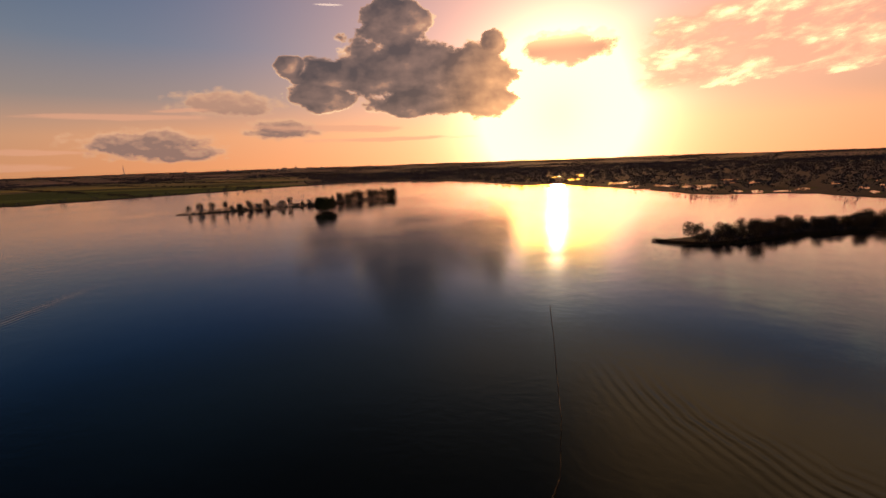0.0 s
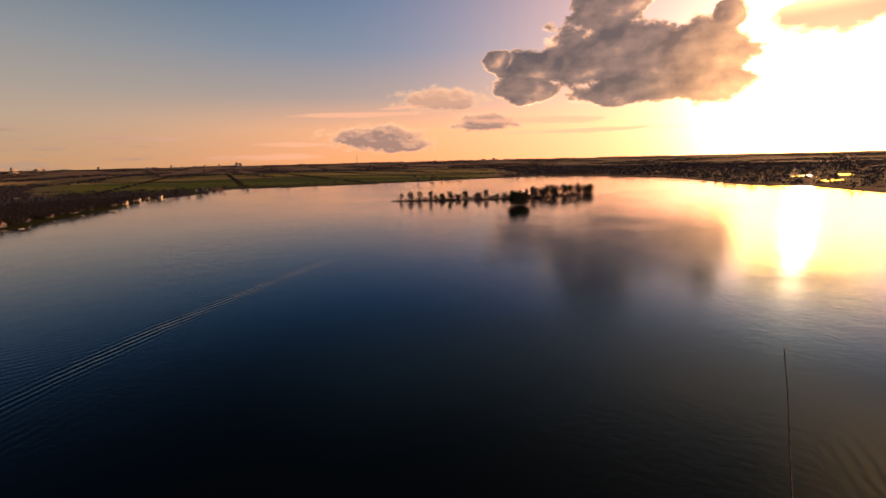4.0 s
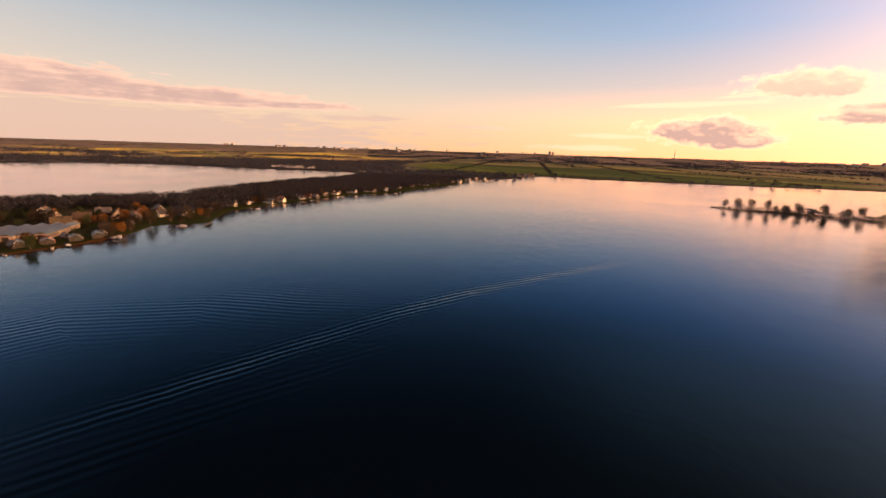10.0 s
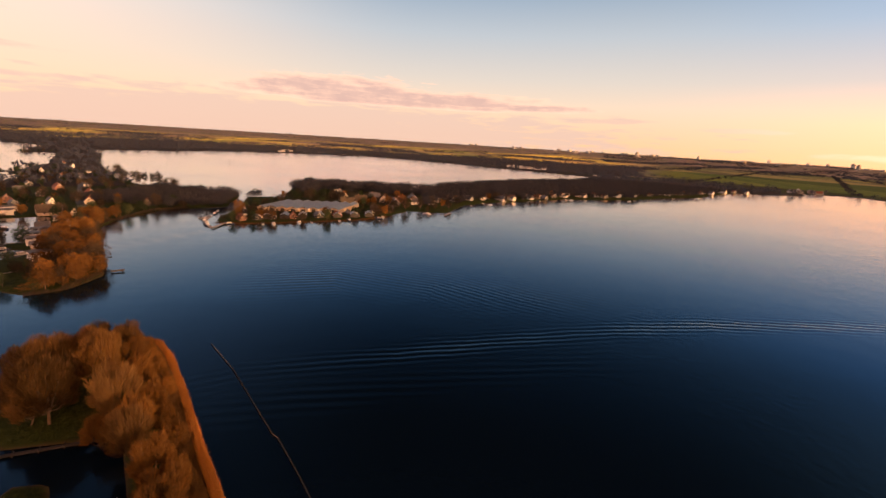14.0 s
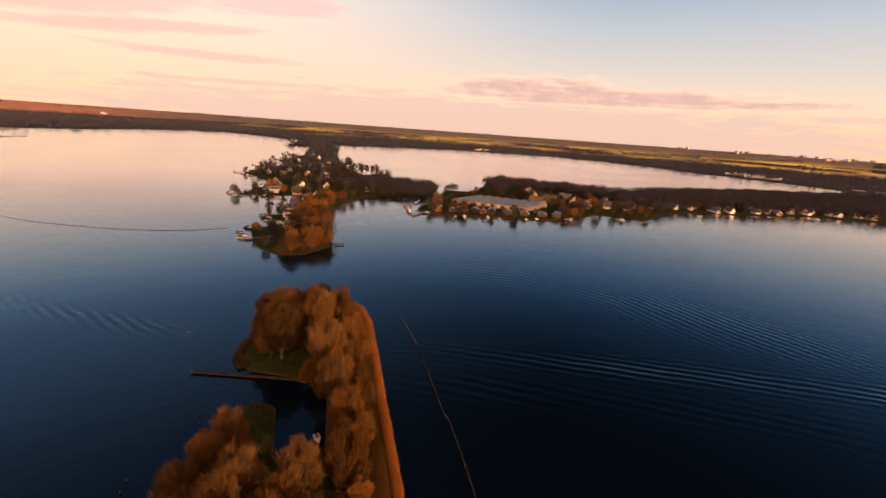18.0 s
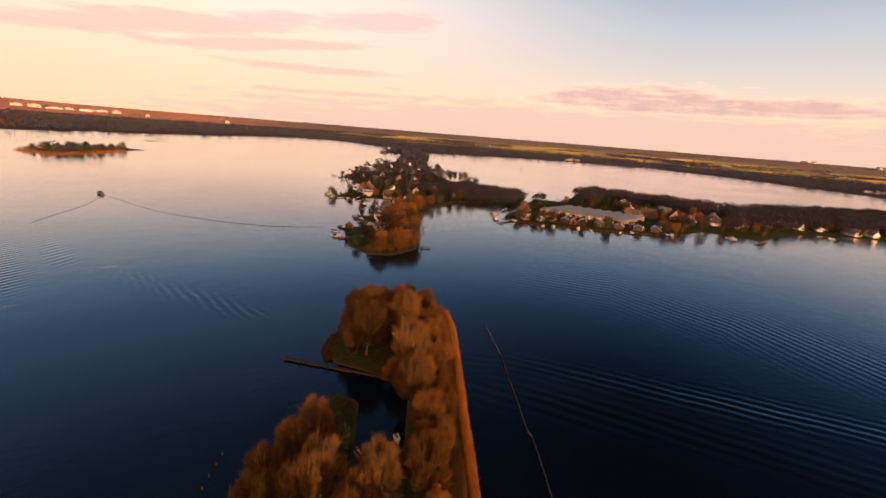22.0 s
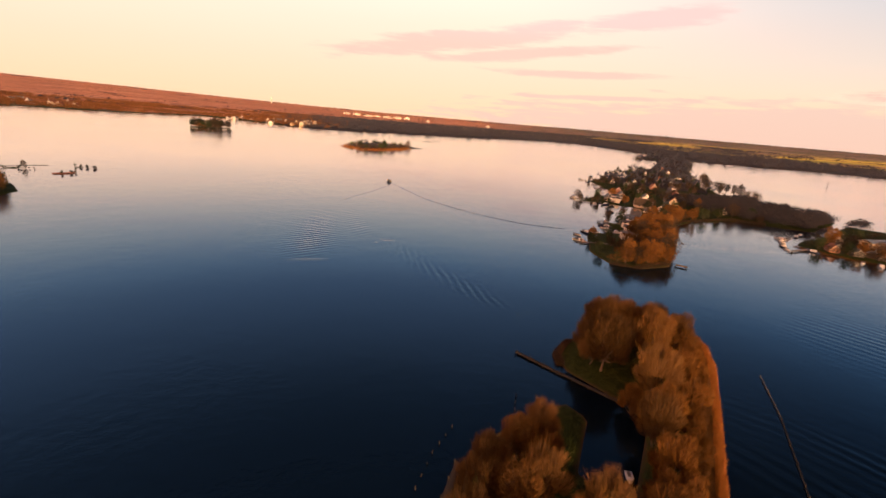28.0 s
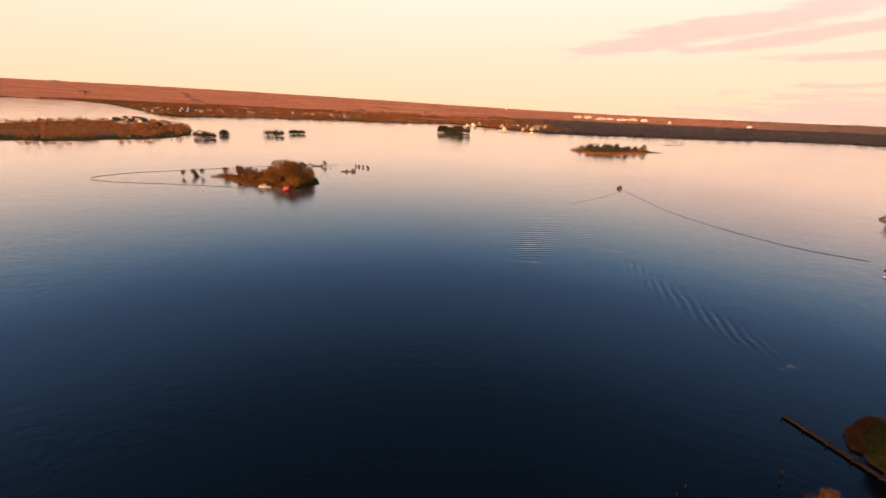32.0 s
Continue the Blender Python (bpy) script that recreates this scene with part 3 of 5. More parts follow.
# ---- plan of the lakes and islands (metres, camera near the origin) ----
LAKE_MAIN = [(402, 395), (392, 450), (350, 471), (296, 481), (291, 530), (263, 629), (222, 774), (154, 790), (92, 985), (8, 1080), (-119, 1180),
             (-224, 1190), (-331, 1085), (-455, 925), (-569, 783), (-644, 695), (-736, 650), (-742, 580), (-690, 545), (-650, 410), (-545, 300),
             (-519, 255), (-466, 190), (-439, 118), (-413, 88), (-385, 55), (-372, 32), (-345, 12), (-300, -1), (-297, -29), (-272, -37), (-254, -50),
             (-241, -70), (-229, -90), (-220, -109), (-222, -122), (-236, -127)]
LAKE_MAIN += [(-262, -131), (-320, -151), (-325, -158), (-269, -141), (-256, -156), (-245, -167), (-207, -166), (-192, -160), (-161, -135), (-128, -107),
              (-114, -106), (-107, -113), (-110, -127), (-124, -146), (-150, -149), (-148, -166), (-171, -169), (-210, -200), (-186, -226), (-200, -236),
              (-234, -251), (-254, -290), (-266, -318), (-309, -341), (-353, -353), (-375, -395), (-471, -448), (-640, -590), (-625, -630), (-814, -780),
              (-870, -1085), (-730, -1130), (-424, -1000), (-280, -985)]
LAKE_MAIN += [(-131, -945), (-108, -955), (-50, -1010), (143, -1270), (263, -1130), (474, -1097), (625, -979), (678, -890), (836, -1010), (980, -1150),
              (1500, -1620), (2150, -2100), (2650, -2100), (2500, -1200), (1480, -700), (1250, -600), (900, -300), (680, 0), (560, 250)]
LAKE_BACK = [(-322, -153), (-330, -128), (-352, -133), (-400, -146), (-424, -140), (-428, -104), (-431, -53), (-440, -22), (-510, 20), (-575, 76), (-685, 196),
             (-800, 262), (-880, 246), (-930, 180), (-1000, 70), (-1080, -20), (-1150, -130), (-1170, -240), (-1130, -340), (-1060, -440), (-960, -535),
             (-860, -565), (-738, -630), (-690, -560), (-490, -402), (-388, -308), (-350, -254), (-326, -203), (-333, -170)]
ISLANDS = {
    "near": [(-85, -61), (-87, -66), (-80, -72), (-66, -72), (-55, -69), (-50, -61), (-55, -46), (-52, -43), (-41, -34), (-36, -39), (-40, -43), (-45, -48),
             (-44, -52), (-38, -52), (-27, -48), (-20, -43), (-8, -30), (-12, -21), (-29.4, -13.2), (-39.3, -20.6), (-50.2, -29.5), (-59, -36.7), (-68, -43.8), (-79, -53)],
    "north": [(-269, 461), (-250, 466), (-186, 498), (-138, 522), (-112, 541), (-80, 572), (-50, 612), (-54, 622), (-90, 588), (-118, 560), (-150, 528),
              (-195, 511), (-255, 476)],
    "clump": [(-116, 447), (-112, 440), (-104, 440), (-98, 446), (-101, 454), (-110, 456)],
    "right": [(120, 229), (128, 216), (140, 210), (156, 212), (191, 226), (243, 231), (330, 236), (420, 250), (430, 300), (330, 290), (240, 266), (180, 245), (140, 234)],
    "shoal": [(-86, -566), (-104, -521), (-141, -536), (-176, -568), (-196, -578), (-190, -606), (-140, -604), (-110, -588)],
    "wooded": [(112, -788), (86, -738), (60, -745), (46, -768), (52, -800), (85, -806)],
    "bathing": [(160, -238), (148, -238), (132, -225), (116, -218), (99, -215), (94, -232), (104, -252), (124, -258), (146, -246)],
    "left": [(480, -285), (426, -338), (389, -356), (373, -376), (349, -406), (338, -450), (349, -482), (400, -560), (470, -640), (560, -690), (640, -640), (620, -400), (600, -300)],
}
# small reed banks: centre, half length, half width, direction in degrees
BANKS = [(122, -298, 13, 2.2, 170), (94, -283, 5, 2.0, 30), (94, -306, 11, 1.6, 150), (166, -233, 8, 1.6, 130), (317, -462, 14, 7, 0), (322, -505, 13, 6, 120),
         (281, -543, 13, 7, 15), (268, -583, 12, 6, 40), (-278, -762, 26, 6, 200), (-11, -908, 16, 4, 0), (-330, -880, 20, 5, 160), (-186, -578, 22, 3, 20),
         (-135, -147, 8, 1.8, 127), (-151, -159, 10, 3.2, 107), (-191, -219, 14, 2.6, 137), (-266, -300, 15, 4.0, 118), (-373, -383, 17, 2.6, 128), (-427, -425, 12, 1.8, 138), (-627, -607, 28, 3.5, 135)]
# ponds and ditches in the marsh: centre, half length, half width, direction
PONDS = [(-905, 330, 80, 9, 60), (-960, 420, 60, 8, 55), (-1230, -330, 90, 9, 80), (1500, -1750, 420, 60, 150), (850, -1490, 330, 50, 148),
         (300, 950, 40, 6, 60), (270, 1110, 60, 8, 20), (390, 1180, 60, 8, 70)]
marsh = random.Random(12)
for _ in range(46):
    turn_, far_ = radians(marsh.uniform(22, 48)), marsh.uniform(620, 900)
    PONDS.append((math.sin(turn_) * far_, math.cos(turn_) * far_, marsh.uniform(8, 30), marsh.uniform(2.5, 5), marsh.uniform(20, 60)))


def waves(x, y, scale, seed=0.0):
    """Cheap smooth noise about zero."""
    x, y = x / scale, y / scale
    return (np.sin(x * 1.7 + 1.3 * np.sin(y * 1.1 + seed) + seed) + np.sin(y * 2.1 + 1.7 * np.sin(x * 0.9 + seed * 2) + 2.0)
            + 0.6 * np.sin((x + y) * 3.3 + seed * 3) + 0.6 * np.sin((x - y) * 3.9 + seed)) / 3.2


def inside(x, y, ring):
    """Distance to a ring's edge, positive inside."""
    ring = np.asarray(ring, float)
    best = np.full(x.shape, 1e12)
    odd = np.zeros(x.shape, bool)
    for (ax, ay), (bx, by) in zip(ring, np.roll(ring, -1, axis=0)):
        ux, uy = bx - ax, by - ay
        t = np.clip(((x - ax) * ux + (y - ay) * uy) / (ux * ux + uy * uy), 0, 1)
        best = np.minimum(best, (x - ax - t * ux) ** 2 + (y - ay - t * uy) ** 2)
        if ay != by:
            odd ^= ((ay > y) != (by > y)) & (x < (bx - ax) * (y - ay) / (by - ay) + ax)
    return np.where(odd, 1, -1) * np.sqrt(best)


def oval(x, y, bank):
    cx, cy, a, b, turn = bank
    c, s = math.cos(radians(turn)), math.sin(radians(turn))
    u, v = (x - cx) * c + (y - cy) * s, -(x - cx) * s + (y - cy) * c
    return (1 - np.sqrt((u / a) ** 2 + (v / b) ** 2)) * b


def land(x, y):
    """Metres from the water's edge: positive on land, negative in the water."""
    x, y = np.asarray(x, float), np.asarray(y, float)
    r = np.hypot(x, y)
    rough = waves(x, y, 14.0) * np.clip(r / 300, 0.15, 2.2) + waves(x, y, 60.0, 2.0) * np.clip((r - 250) / 150, 0, 6)
    wet = np.maximum(inside(x, y, LAKE_MAIN), inside(x, y, LAKE_BACK))
    for p in PONDS:
        wet = np.maximum(wet, oval(x, y, p))
    dry = -wet + rough
    for ring in ISLANDS.values():
        dry = np.maximum(dry, inside(x, y, ring) + rough * 0.5)
    for b in BANKS:
        dry = np.maximum(dry, oval(x, y, b) + rough * 0.15)
    return dry


def ground_z(x, y, d=None):
    """Height of the ground."""
    x, y = np.asarray(x, float), np.asarray(y, float)
    d = land(x, y) if d is None else d
    r = np.hypot(x, y)
    z = np.clip(d * 0.35, -1.6, 0.55) + np.where(d > 2, 0.12 * waves(x, y, 9.0, 1.0), 0)
    k = np.clip((r - 3200) / 1650, 0, 1)
    t = np.degrees(np.arctan2(-x, y))
    h = np.clip((np.where(t < -110, t + 360, t) - 158) / 64, 0, 1)
    return z + np.where(d > 2, (41.0 + 76.0 * h * h * (3 - 2 * h)) * k * k * (3 - 2 * k), 0)


def disc(name, turns, radii, mat):
    """A round sheet in rings; returns the object and its x and y."""
    a = np.linspace(0, math.tau, turns, endpoint=False)
    x, y = np.outer(radii, np.cos(a)).ravel(), np.outer(radii, np.sin(a)).ravel()
    i, j = np.meshgrid(np.arange(len(radii) - 1), np.arange(turns), indexing="ij")
    k = (j + 1) % turns
    quads = np.stack([i * turns + j, (i + 1) * turns + j, (i + 1) * turns + k, i * turns + k], -1).reshape(-1, 4)
    me = bpy.data.meshes.new(name)
    me.vertices.add(len(x))
    me.loops.add(quads.size)
    me.loops.foreach_set("vertex_index", quads.astype(np.int32).ravel())
    me.polygons.add(len(quads))
    me.polygons.foreach_set("loop_start", np.arange(0, quads.size, 4, dtype=np.int32))
    me.polygons.foreach_set("use_smooth", np.ones(len(quads), bool))
    me.materials.append(mat)
    return me, x, y


def finish(me, x, y, z, **fields):
    me.vertices.foreach_set("co", np.stack([x, y, z], -1).astype(np.float32).ravel())
    me.update(calc_edges=True)
    for key, value in fields.items():
        me.attributes.new(key, "FLOAT", "POINT").data.foreach_set("value", value.astype(np.float32))


RADII = np.concatenate([[0.5, 12.0], 25.0 * 1.021 ** np.arange(0, 260)])
RADII = RADII[RADII < 4860]
me, gx, gy = disc("ground", 760, RADII, LAND)
shore_d = land(gx, gy)

def band(v, a, b, c, d):
    """1 between b and c, falling to 0 at a and d."""
    return np.clip((v - a) / (b - a), 0, 1) * np.clip((d - v) / (d - c), 0, 1)


def land_use(x, y):
    """Shares of green meadow, yellow fields and heath reddened as by evening light."""
    r = np.hypot(x, y) * (1 + 0.06 * waves(x, y, 400.0, 3.0))
    t = np.degrees(np.arctan2(-x, y)) + 3 * waves(x, y, 250.0, 6.0)
    t = np.where(t < -110, t + 360, t)
    return (band(t, 14, 20, 64, 70) * np.maximum(band(r, 880, 950, 1700, 1800), band(r, 1700, 1800, 2700, 3000) * 0.6), band(t, 66, 74, 132, 144) * band(r, 1650, 1800, 3300, 3700) * np.clip(0.7 + 1.5 * waves(x, y, 330.0, 11.0), 0, 1) + band(t, 12, 20, 64, 72) * band(r, 1700, 1800, 2100, 2300) * 0.2,
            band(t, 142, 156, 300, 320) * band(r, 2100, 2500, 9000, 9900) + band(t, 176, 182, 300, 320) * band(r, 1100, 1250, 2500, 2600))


def turn_of(x, y):
    t = np.degrees(np.arctan2(-x, y))
    return np.where(t < -110, t + 360, t)


def wooded(x, y, d):
    r, t = np.hypot(x, y), turn_of(x, y)
    g_, y_, h_ = land_use(x, y)
    deep = np.where((t > 64) & (t < 100), 520, np.where((t > 64) & (t < 178), 900, np.where(t + 9 * waves(x, y, 170.0, 5.0) < 17, 700, np.where((t > 178) & (waves(x, y, 140.0, 3.0) > -0.1), 900, 95)))) * (1 + 0.35 * waves(x, y, 220.0, 4.0))
    marsh = (t < -14) & (waves(x, y, 30.0, 8.0) < -0.25)
    return (d > 2) & (d < deep) & ~marsh & (r > 420) & ((g_ + y_ < 0.3) | (d < 20)) & ~((x > -760) & (x < -300) & (y > -150) & (y < 420) & (r < 780)) & ~((x > 330) & (x < 650) & (y < -280) & (y > -700))


shares = land_use(gx, gy)
# wood: darker floor where woods stand, and all land at azimuth below 12
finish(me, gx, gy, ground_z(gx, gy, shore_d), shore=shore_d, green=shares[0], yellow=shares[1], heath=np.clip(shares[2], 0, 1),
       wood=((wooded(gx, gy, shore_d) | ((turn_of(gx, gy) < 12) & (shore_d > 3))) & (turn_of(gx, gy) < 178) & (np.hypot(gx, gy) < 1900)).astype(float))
tagged(new("ground", me), "flat polder land with meadows, marsh and lake shores", "ground", kind="structure")

# wakes: each a train of waves, (points, half width, strength, how far its crests turn across the line)
SHARP = [([(-66, -49), (-75, -37), (-82, -23), (-88, -6), (-95, 10), (-103, 30), (-111, 50), (-120, 82), (-127, 130), (-132, 200)], 6.5, 0.9, 0.12),
         ([(-37, -149), (-42, -125), (-47, -105), (-55, -83)], 5.0, 0.85, 0.5), ([(-24, -202), (-16, -165), (-8, -130)], 11.0, 0.6, 1.8),
         ([(-150, -132), (-180, -122), (-209, -111)], 9.0, 0.5, 1.0), ([(43, 94), (51, 68), (60, 52), (72, 40)], 11.0, 0.5, 0.3)]
BROAD = [([(-112, -70), (-140, -35), (-142, 0), (-134, 30), (-126, 80)], 26.0, 0.30, 0.35), ([(-58, -42), (-68, -22), (-76, -2), (-84, 18), (-96, 50)], 9.0, 0.32, 0.2),
         ([(-34, -200), (-31, -152)], 6.0, 0.4, 1.5)]
me, wx, wy = disc("water", 640, RADII[RADII < 3500], WATER)


def wave_train(trains):
    """Distance across the crests and strength of the waves at each point of the water."""
    far, strength = np.zeros(len(wx)), np.zeros(len(wx))
    for line, width, power, skew in trains:
        line = np.asarray(line, float)
        total = np.hypot(*(line[1:] - line[:-1]).T).sum()
        close, signed, along, gone = np.full(len(wx), 1e9), np.zeros(len(wx)), np.zeros(len(wx)), 0.0
        for (ax, ay), (bx, by) in zip(line[:-1], line[1:]):
            ux, uy = bx - ax, by - ay
            t = np.clip(((wx - ax) * ux + (wy - ay) * uy) / (ux * ux + uy * uy), 0, 1)
            ex, ey = wx - ax - t * ux, wy - ay - t * uy
            d = np.hypot(ex, ey)
            nearer = d < close
            close[nearer], along[nearer] = d[nearer], (gone + t * math.hypot(ux, uy))[nearer]
            signed[nearer] = ((np.sign(ux * ey - uy * ex) * d + skew * along) / math.hypot(1, skew))[nearer]
            gone += math.hypot(ux, uy)
        ends = np.clip(along / (total * 0.25), 0, 1) * np.clip((total - along) / (total * 0.25), 0, 1)
        power = power * np.exp(-(close / width * 1.6) ** 2) * ends * (0.7 + 0.3 * waves(wx, wy, 23.0, 5.0)) * np.clip(140 / np.hypot(wx, wy), 0.15, 1.0)
        better = power > strength
        far[better], strength[better] = signed[better], power[better]
    return far, strength


sharp, broad = wave_train(SHARP), wave_train(BROAD)
finish(me, wx, wy, np.zeros(len(wx)), wake_distance=sharp[0], wake_strength=sharp[1], train_distance=broad[0], train_strength=broad[1])
tagged(new("water", me), "calm dark lake water mirroring the evening sky", "lake", kind="structure")


# ---- plants ----
def unit(rng, k):
    v = rng.normal(size=(k, 3))
    return v / np.linalg.norm(v, axis=1, keepdims=True)


def blades(rng, at, along, length, width):
    """Thin triangles from points along directions: three corners each."""
    side = np.cross(along, unit(rng, len(at)))
    side /= np.linalg.norm(side, axis=1, keepdims=True) + 1e-9
    tip = at + along * length[:, None]
    w = side * width[:, None] * 0.5
    return np.stack([at - w, at + w, tip], 1).reshape(-1, 3)


def tree(seed, tall, spread, stem, lobes, twigs, long, wide, mat, name, label, squeeze=1.0, fan=0.0):
    """A tree: forked trunk with limbs, and a crown of many thin twigs in uneven lobes."""
    rng = np.random.default_rng(seed)
    root = thing(name, label, "tree")
    wood = Shape()
    mid = np.array([rng.normal(0, 0.2), rng.normal(0, 0.2), stem])
    wood.tube((0, 0, -0.3), mid, tall * 0.022, tall * 0.016, 7)
    centres, sizes = [], []
    for i in range(lobes):
        t = i * 2.4 + rng.uniform(-0.4, 0.4)
        k = (i + 0.5) / lobes
        reach = spread * math.sqrt(1 - (k * 1.25 - 0.45) ** 2) * rng.uniform(0.45, 0.75)
        c = np.array([math.cos(t) * reach, math.sin(t) * reach, stem + (tall - stem) * (0.14 + 0.72 * k)])
        fork = mid + (c - mid) * 0.5 + np.array([0, 0, -0.08 * tall * (1 - k)])
        wood.tube(mid, fork, tall * 0.011, tall * 0.007, 5, False)
        wood.tube(fork, c, tall * 0.007, tall * 0.003, 4, False)
        for _ in range(3):
            e = c + rng.normal(0, spread * 0.22, 3) + np.array([0, 0, spread * 0.2])
            wood.tube(c, e, tall * 0.003, tall * 0.001, 3, False)
        centres.append(c)
        sizes.append(spread * rng.uniform(0.40, 0.58) * (1.0 if lobes < 12 else 0.72))
    part("trunk", wood, BARK, root)
    which = rng.integers(0, lobes, twigs)
    centres, sizes = np.array(centres), np.array(sizes)
    out = unit(rng, twigs)
    rad = sizes[which] * rng.uniform(0.35, 1.0, twigs) ** 0.6
    at = centres[which] + out * rad[:, None] * np.array([1, 1, squeeze])
    along = out * 0.8 + np.array([0, 0, 0.35]) + rng.normal(0, 0.45, (twigs, 3))
    if fan:
        stemward = at - np.array([0, 0, stem * 0.5])
        stemward /= np.linalg.norm(stemward, axis=1, keepdims=True)
        along = along * (1 - fan) + (stemward + np.array([0, 0, 0.25]) + rng.normal(0, 0.16, (twigs, 3))) * fan
    along /= np.linalg.norm(along, axis=1, keepdims=True)
    at[:, 2] = np.maximum(at[:, 2], 0.35)
    part("crown", soup("crown", blades(rng, at, along, long * rng.uniform(0.6, 1.4, twigs), wide * rng.uniform(0.6, 1.4, twigs)), mat), mat, root)
    return root


def scatter(seed, points, heights, mat, name, per, size, round_=0.5, lift=0.0, up=0.15):
    """Crowns of many trees as loose blades, in one mesh."""
    rng = np.random.default_rng(seed)
    k = len(points)
    p = np.repeat(points, per, axis=0)
    h = np.repeat(heights, per)
    out = unit(rng, len(p))
    out[:, 2] = np.abs(out[:, 2]) * rng.choice([1, 1, -0.8], len(p))
    centre = np.stack([p[:, 0], p[:, 1], p[:, 2] + h * (0.52 + lift)], -1)
    at = centre + out * (h * rng.uniform(0.55, 1.0, len(p)))[:, None] * np.array([round_, round_, 0.46])
    along = out * 0.3 + np.array([0, 0, up]) + rng.normal(0, 0.6, (len(p), 3))
    along /= np.linalg.norm(along, axis=1, keepdims=True)
    at[:, 2] = np.maximum(at[:, 2], p[:, 2] + 0.1)
    s = size * rng.uniform(0.6, 1.4, len(p)) * h / 10
    return soup(name, blades(rng, at, along, s * 1.2, s), mat)


def spread_points(seed, count, box, keep):
    """Random points in a box (x0, y0, x1, y1) that keep(x, y, shore distance) accepts, on the ground."""
    rng = np.random.default_rng(seed)
    x, y = rng.uniform(box[0], box[2], count), rng.uniform(box[1], box[3], count)
    d = land(x, y)
    ok = keep(x, y, d)
    x, y, d = x[ok], y[ok], d[ok]
    return np.stack([x, y, ground_z(x, y, d)], -1)


def thin_out(points, gap):
    """Drop points closer than gap to an earlier one."""
    kept = []
    for p in points:
        if all((p[0] - q[0]) ** 2 + (p[1] - q[1]) ** 2 > gap * gap for q in kept):
            kept.append(p)
    return kept


def plant_trees(kinds, points, seed, group, size=(0.85, 1.15)):
    """Copies of tree kinds at points, each turned and sized its own way."""
    rng = random.Random(seed)
    for x, y, z in points:
        k = rng.uniform(*size)
        copy = copy_thing(rng.choice(kinds), pose(x, y, z, 0, 0, rng.uniform(0, 360)))
        copy.scale = (k * rng.uniform(0.92, 1.08), k * rng.uniform(0.92, 1.08), k)
        tagged(copy, group=group)




def hide_away(kinds):
    """Remove the patterns once all copies stand."""
    for ob in kinds:
        for o in (*ob.children_recursive, ob):
            bpy.data.objects.remove(o)


near_kinds = [tree(11, 13.0, 4.4, 2.6, 20, 11500, 1.1, 0.075, TWIG, "bare_tree", "tall leafless tree with dense orange-brown twigs on the island", 1.1, 0.75),
              tree(12, 12.0, 5.0, 2.2, 22, 12000, 1.1, 0.075, TWIG, "bare_tree", "broad leafless tree with dense orange-brown twigs on the island", 1.0, 0.75),
              tree(13, 10.0, 3.9, 1.6, 16, 7000, 1.45, 0.07, TWIG_PALE, "bare_tree", "leafless tree with pale brown upright twigs on the island", 1.1, 0.88),
              tree(14, 7.5, 3.2, 0.9, 13, 6500, 0.95, 0.075, TWIG_RED, "willow_shrub", "rounded leafless willow shrub with orange twigs by the water", 1.0, 0.7)]
mid_kinds = [tree(21, 10.0, 4.0, 1.3, 12, 1700, 0.95, 0.20, TWIG_RED, "shore_tree", "leafless tree with orange-brown crown on the shore"),
             tree(22, 11.0, 4.2, 1.5, 11, 1300, 1.0, 0.22, DULL, "shore_tree", "leafless tree with dull brown crown on the shore"),
             tree(23, 9.0, 3.6, 0.8, 9, 1200, 0.9, 0.26, GREEN, "evergreen_tree", "dense dark green tree on the shore"),
             tree(24, 7.0, 3.2, 0.6, 10, 1100, 0.9, 0.22, DULL, "shore_shrub", "rounded brown leafless shrub by the water")]
slim_kinds = [tree(31, 12.0, 2.8, 2.8, 9, 700, 1.4, 0.28, DULL, "slim_tree", "tall thin leafless tree standing on a narrow island", 1.1),
              tree(32, 10.0, 3.1, 2.2, 8, 640, 1.4, 0.28, DULL, "slim_tree", "thin leafless tree with open crown on a narrow island")]


# ---- near island ----
NEAR_TREES = [(-56, -58, 0, 0.90), (-66, -66, 1, 0.84), (-66, -57, 0, 0.86), (-55.5, -60.5, 2, 0.62), (-57, -63, 2, 0.80), (-58, -48, 2, 0.95), (-50, -40, 2, 0.80), (-46, -34, 3, 0.9),
              (-40.5, -29.5, 3, 0.85), (-66, -51, 3, 0.9), (-60, -44, 3, 0.8), (-70, -62, 1, 0.82), (-62, -67, 0, 0.78), (-76, -60, 1, 0.68), (-76, -66, 2, 0.78), (-72, -56, 3, 0.95),
              (-34, -45, 2, 0.62), (-29, -43, 0, 0.54), (-24, -41, 2, 0.66), (-32, -41, 3, 0.75), (-28, -36, 2, 0.76), (-33, -31, 2, 0.72), (-37, -27, 3, 0.95), (-24, -35, 0, 0.62),
              (-21, -38, 2, 0.68), (-43, -30, 3, 0.75), (-28, -29, 3, 0.95), (-55, -43, 3, 0.85), (-18, -34, 2, 0.7), (-21, -29, 0, 0.62), (-27, -24, 2, 0.70), (-61, -60, 2, 0.85),
              (-70, -67, 3, 0.9), (-53, -47, 3, 0.7), (-75.5, -54.5, 3, 0.5), (-70.5, -50, 3, 0.55), (-64, -44.5, 3, 0.6), (-57.5, -40, 3, 0.5), (-52.5, -35.5, 3, 0.6),
              (-46.5, -31, 3, 0.5), (-35.5, -23.5, 3, 0.5), (-80, -59, 3, 0.5)]
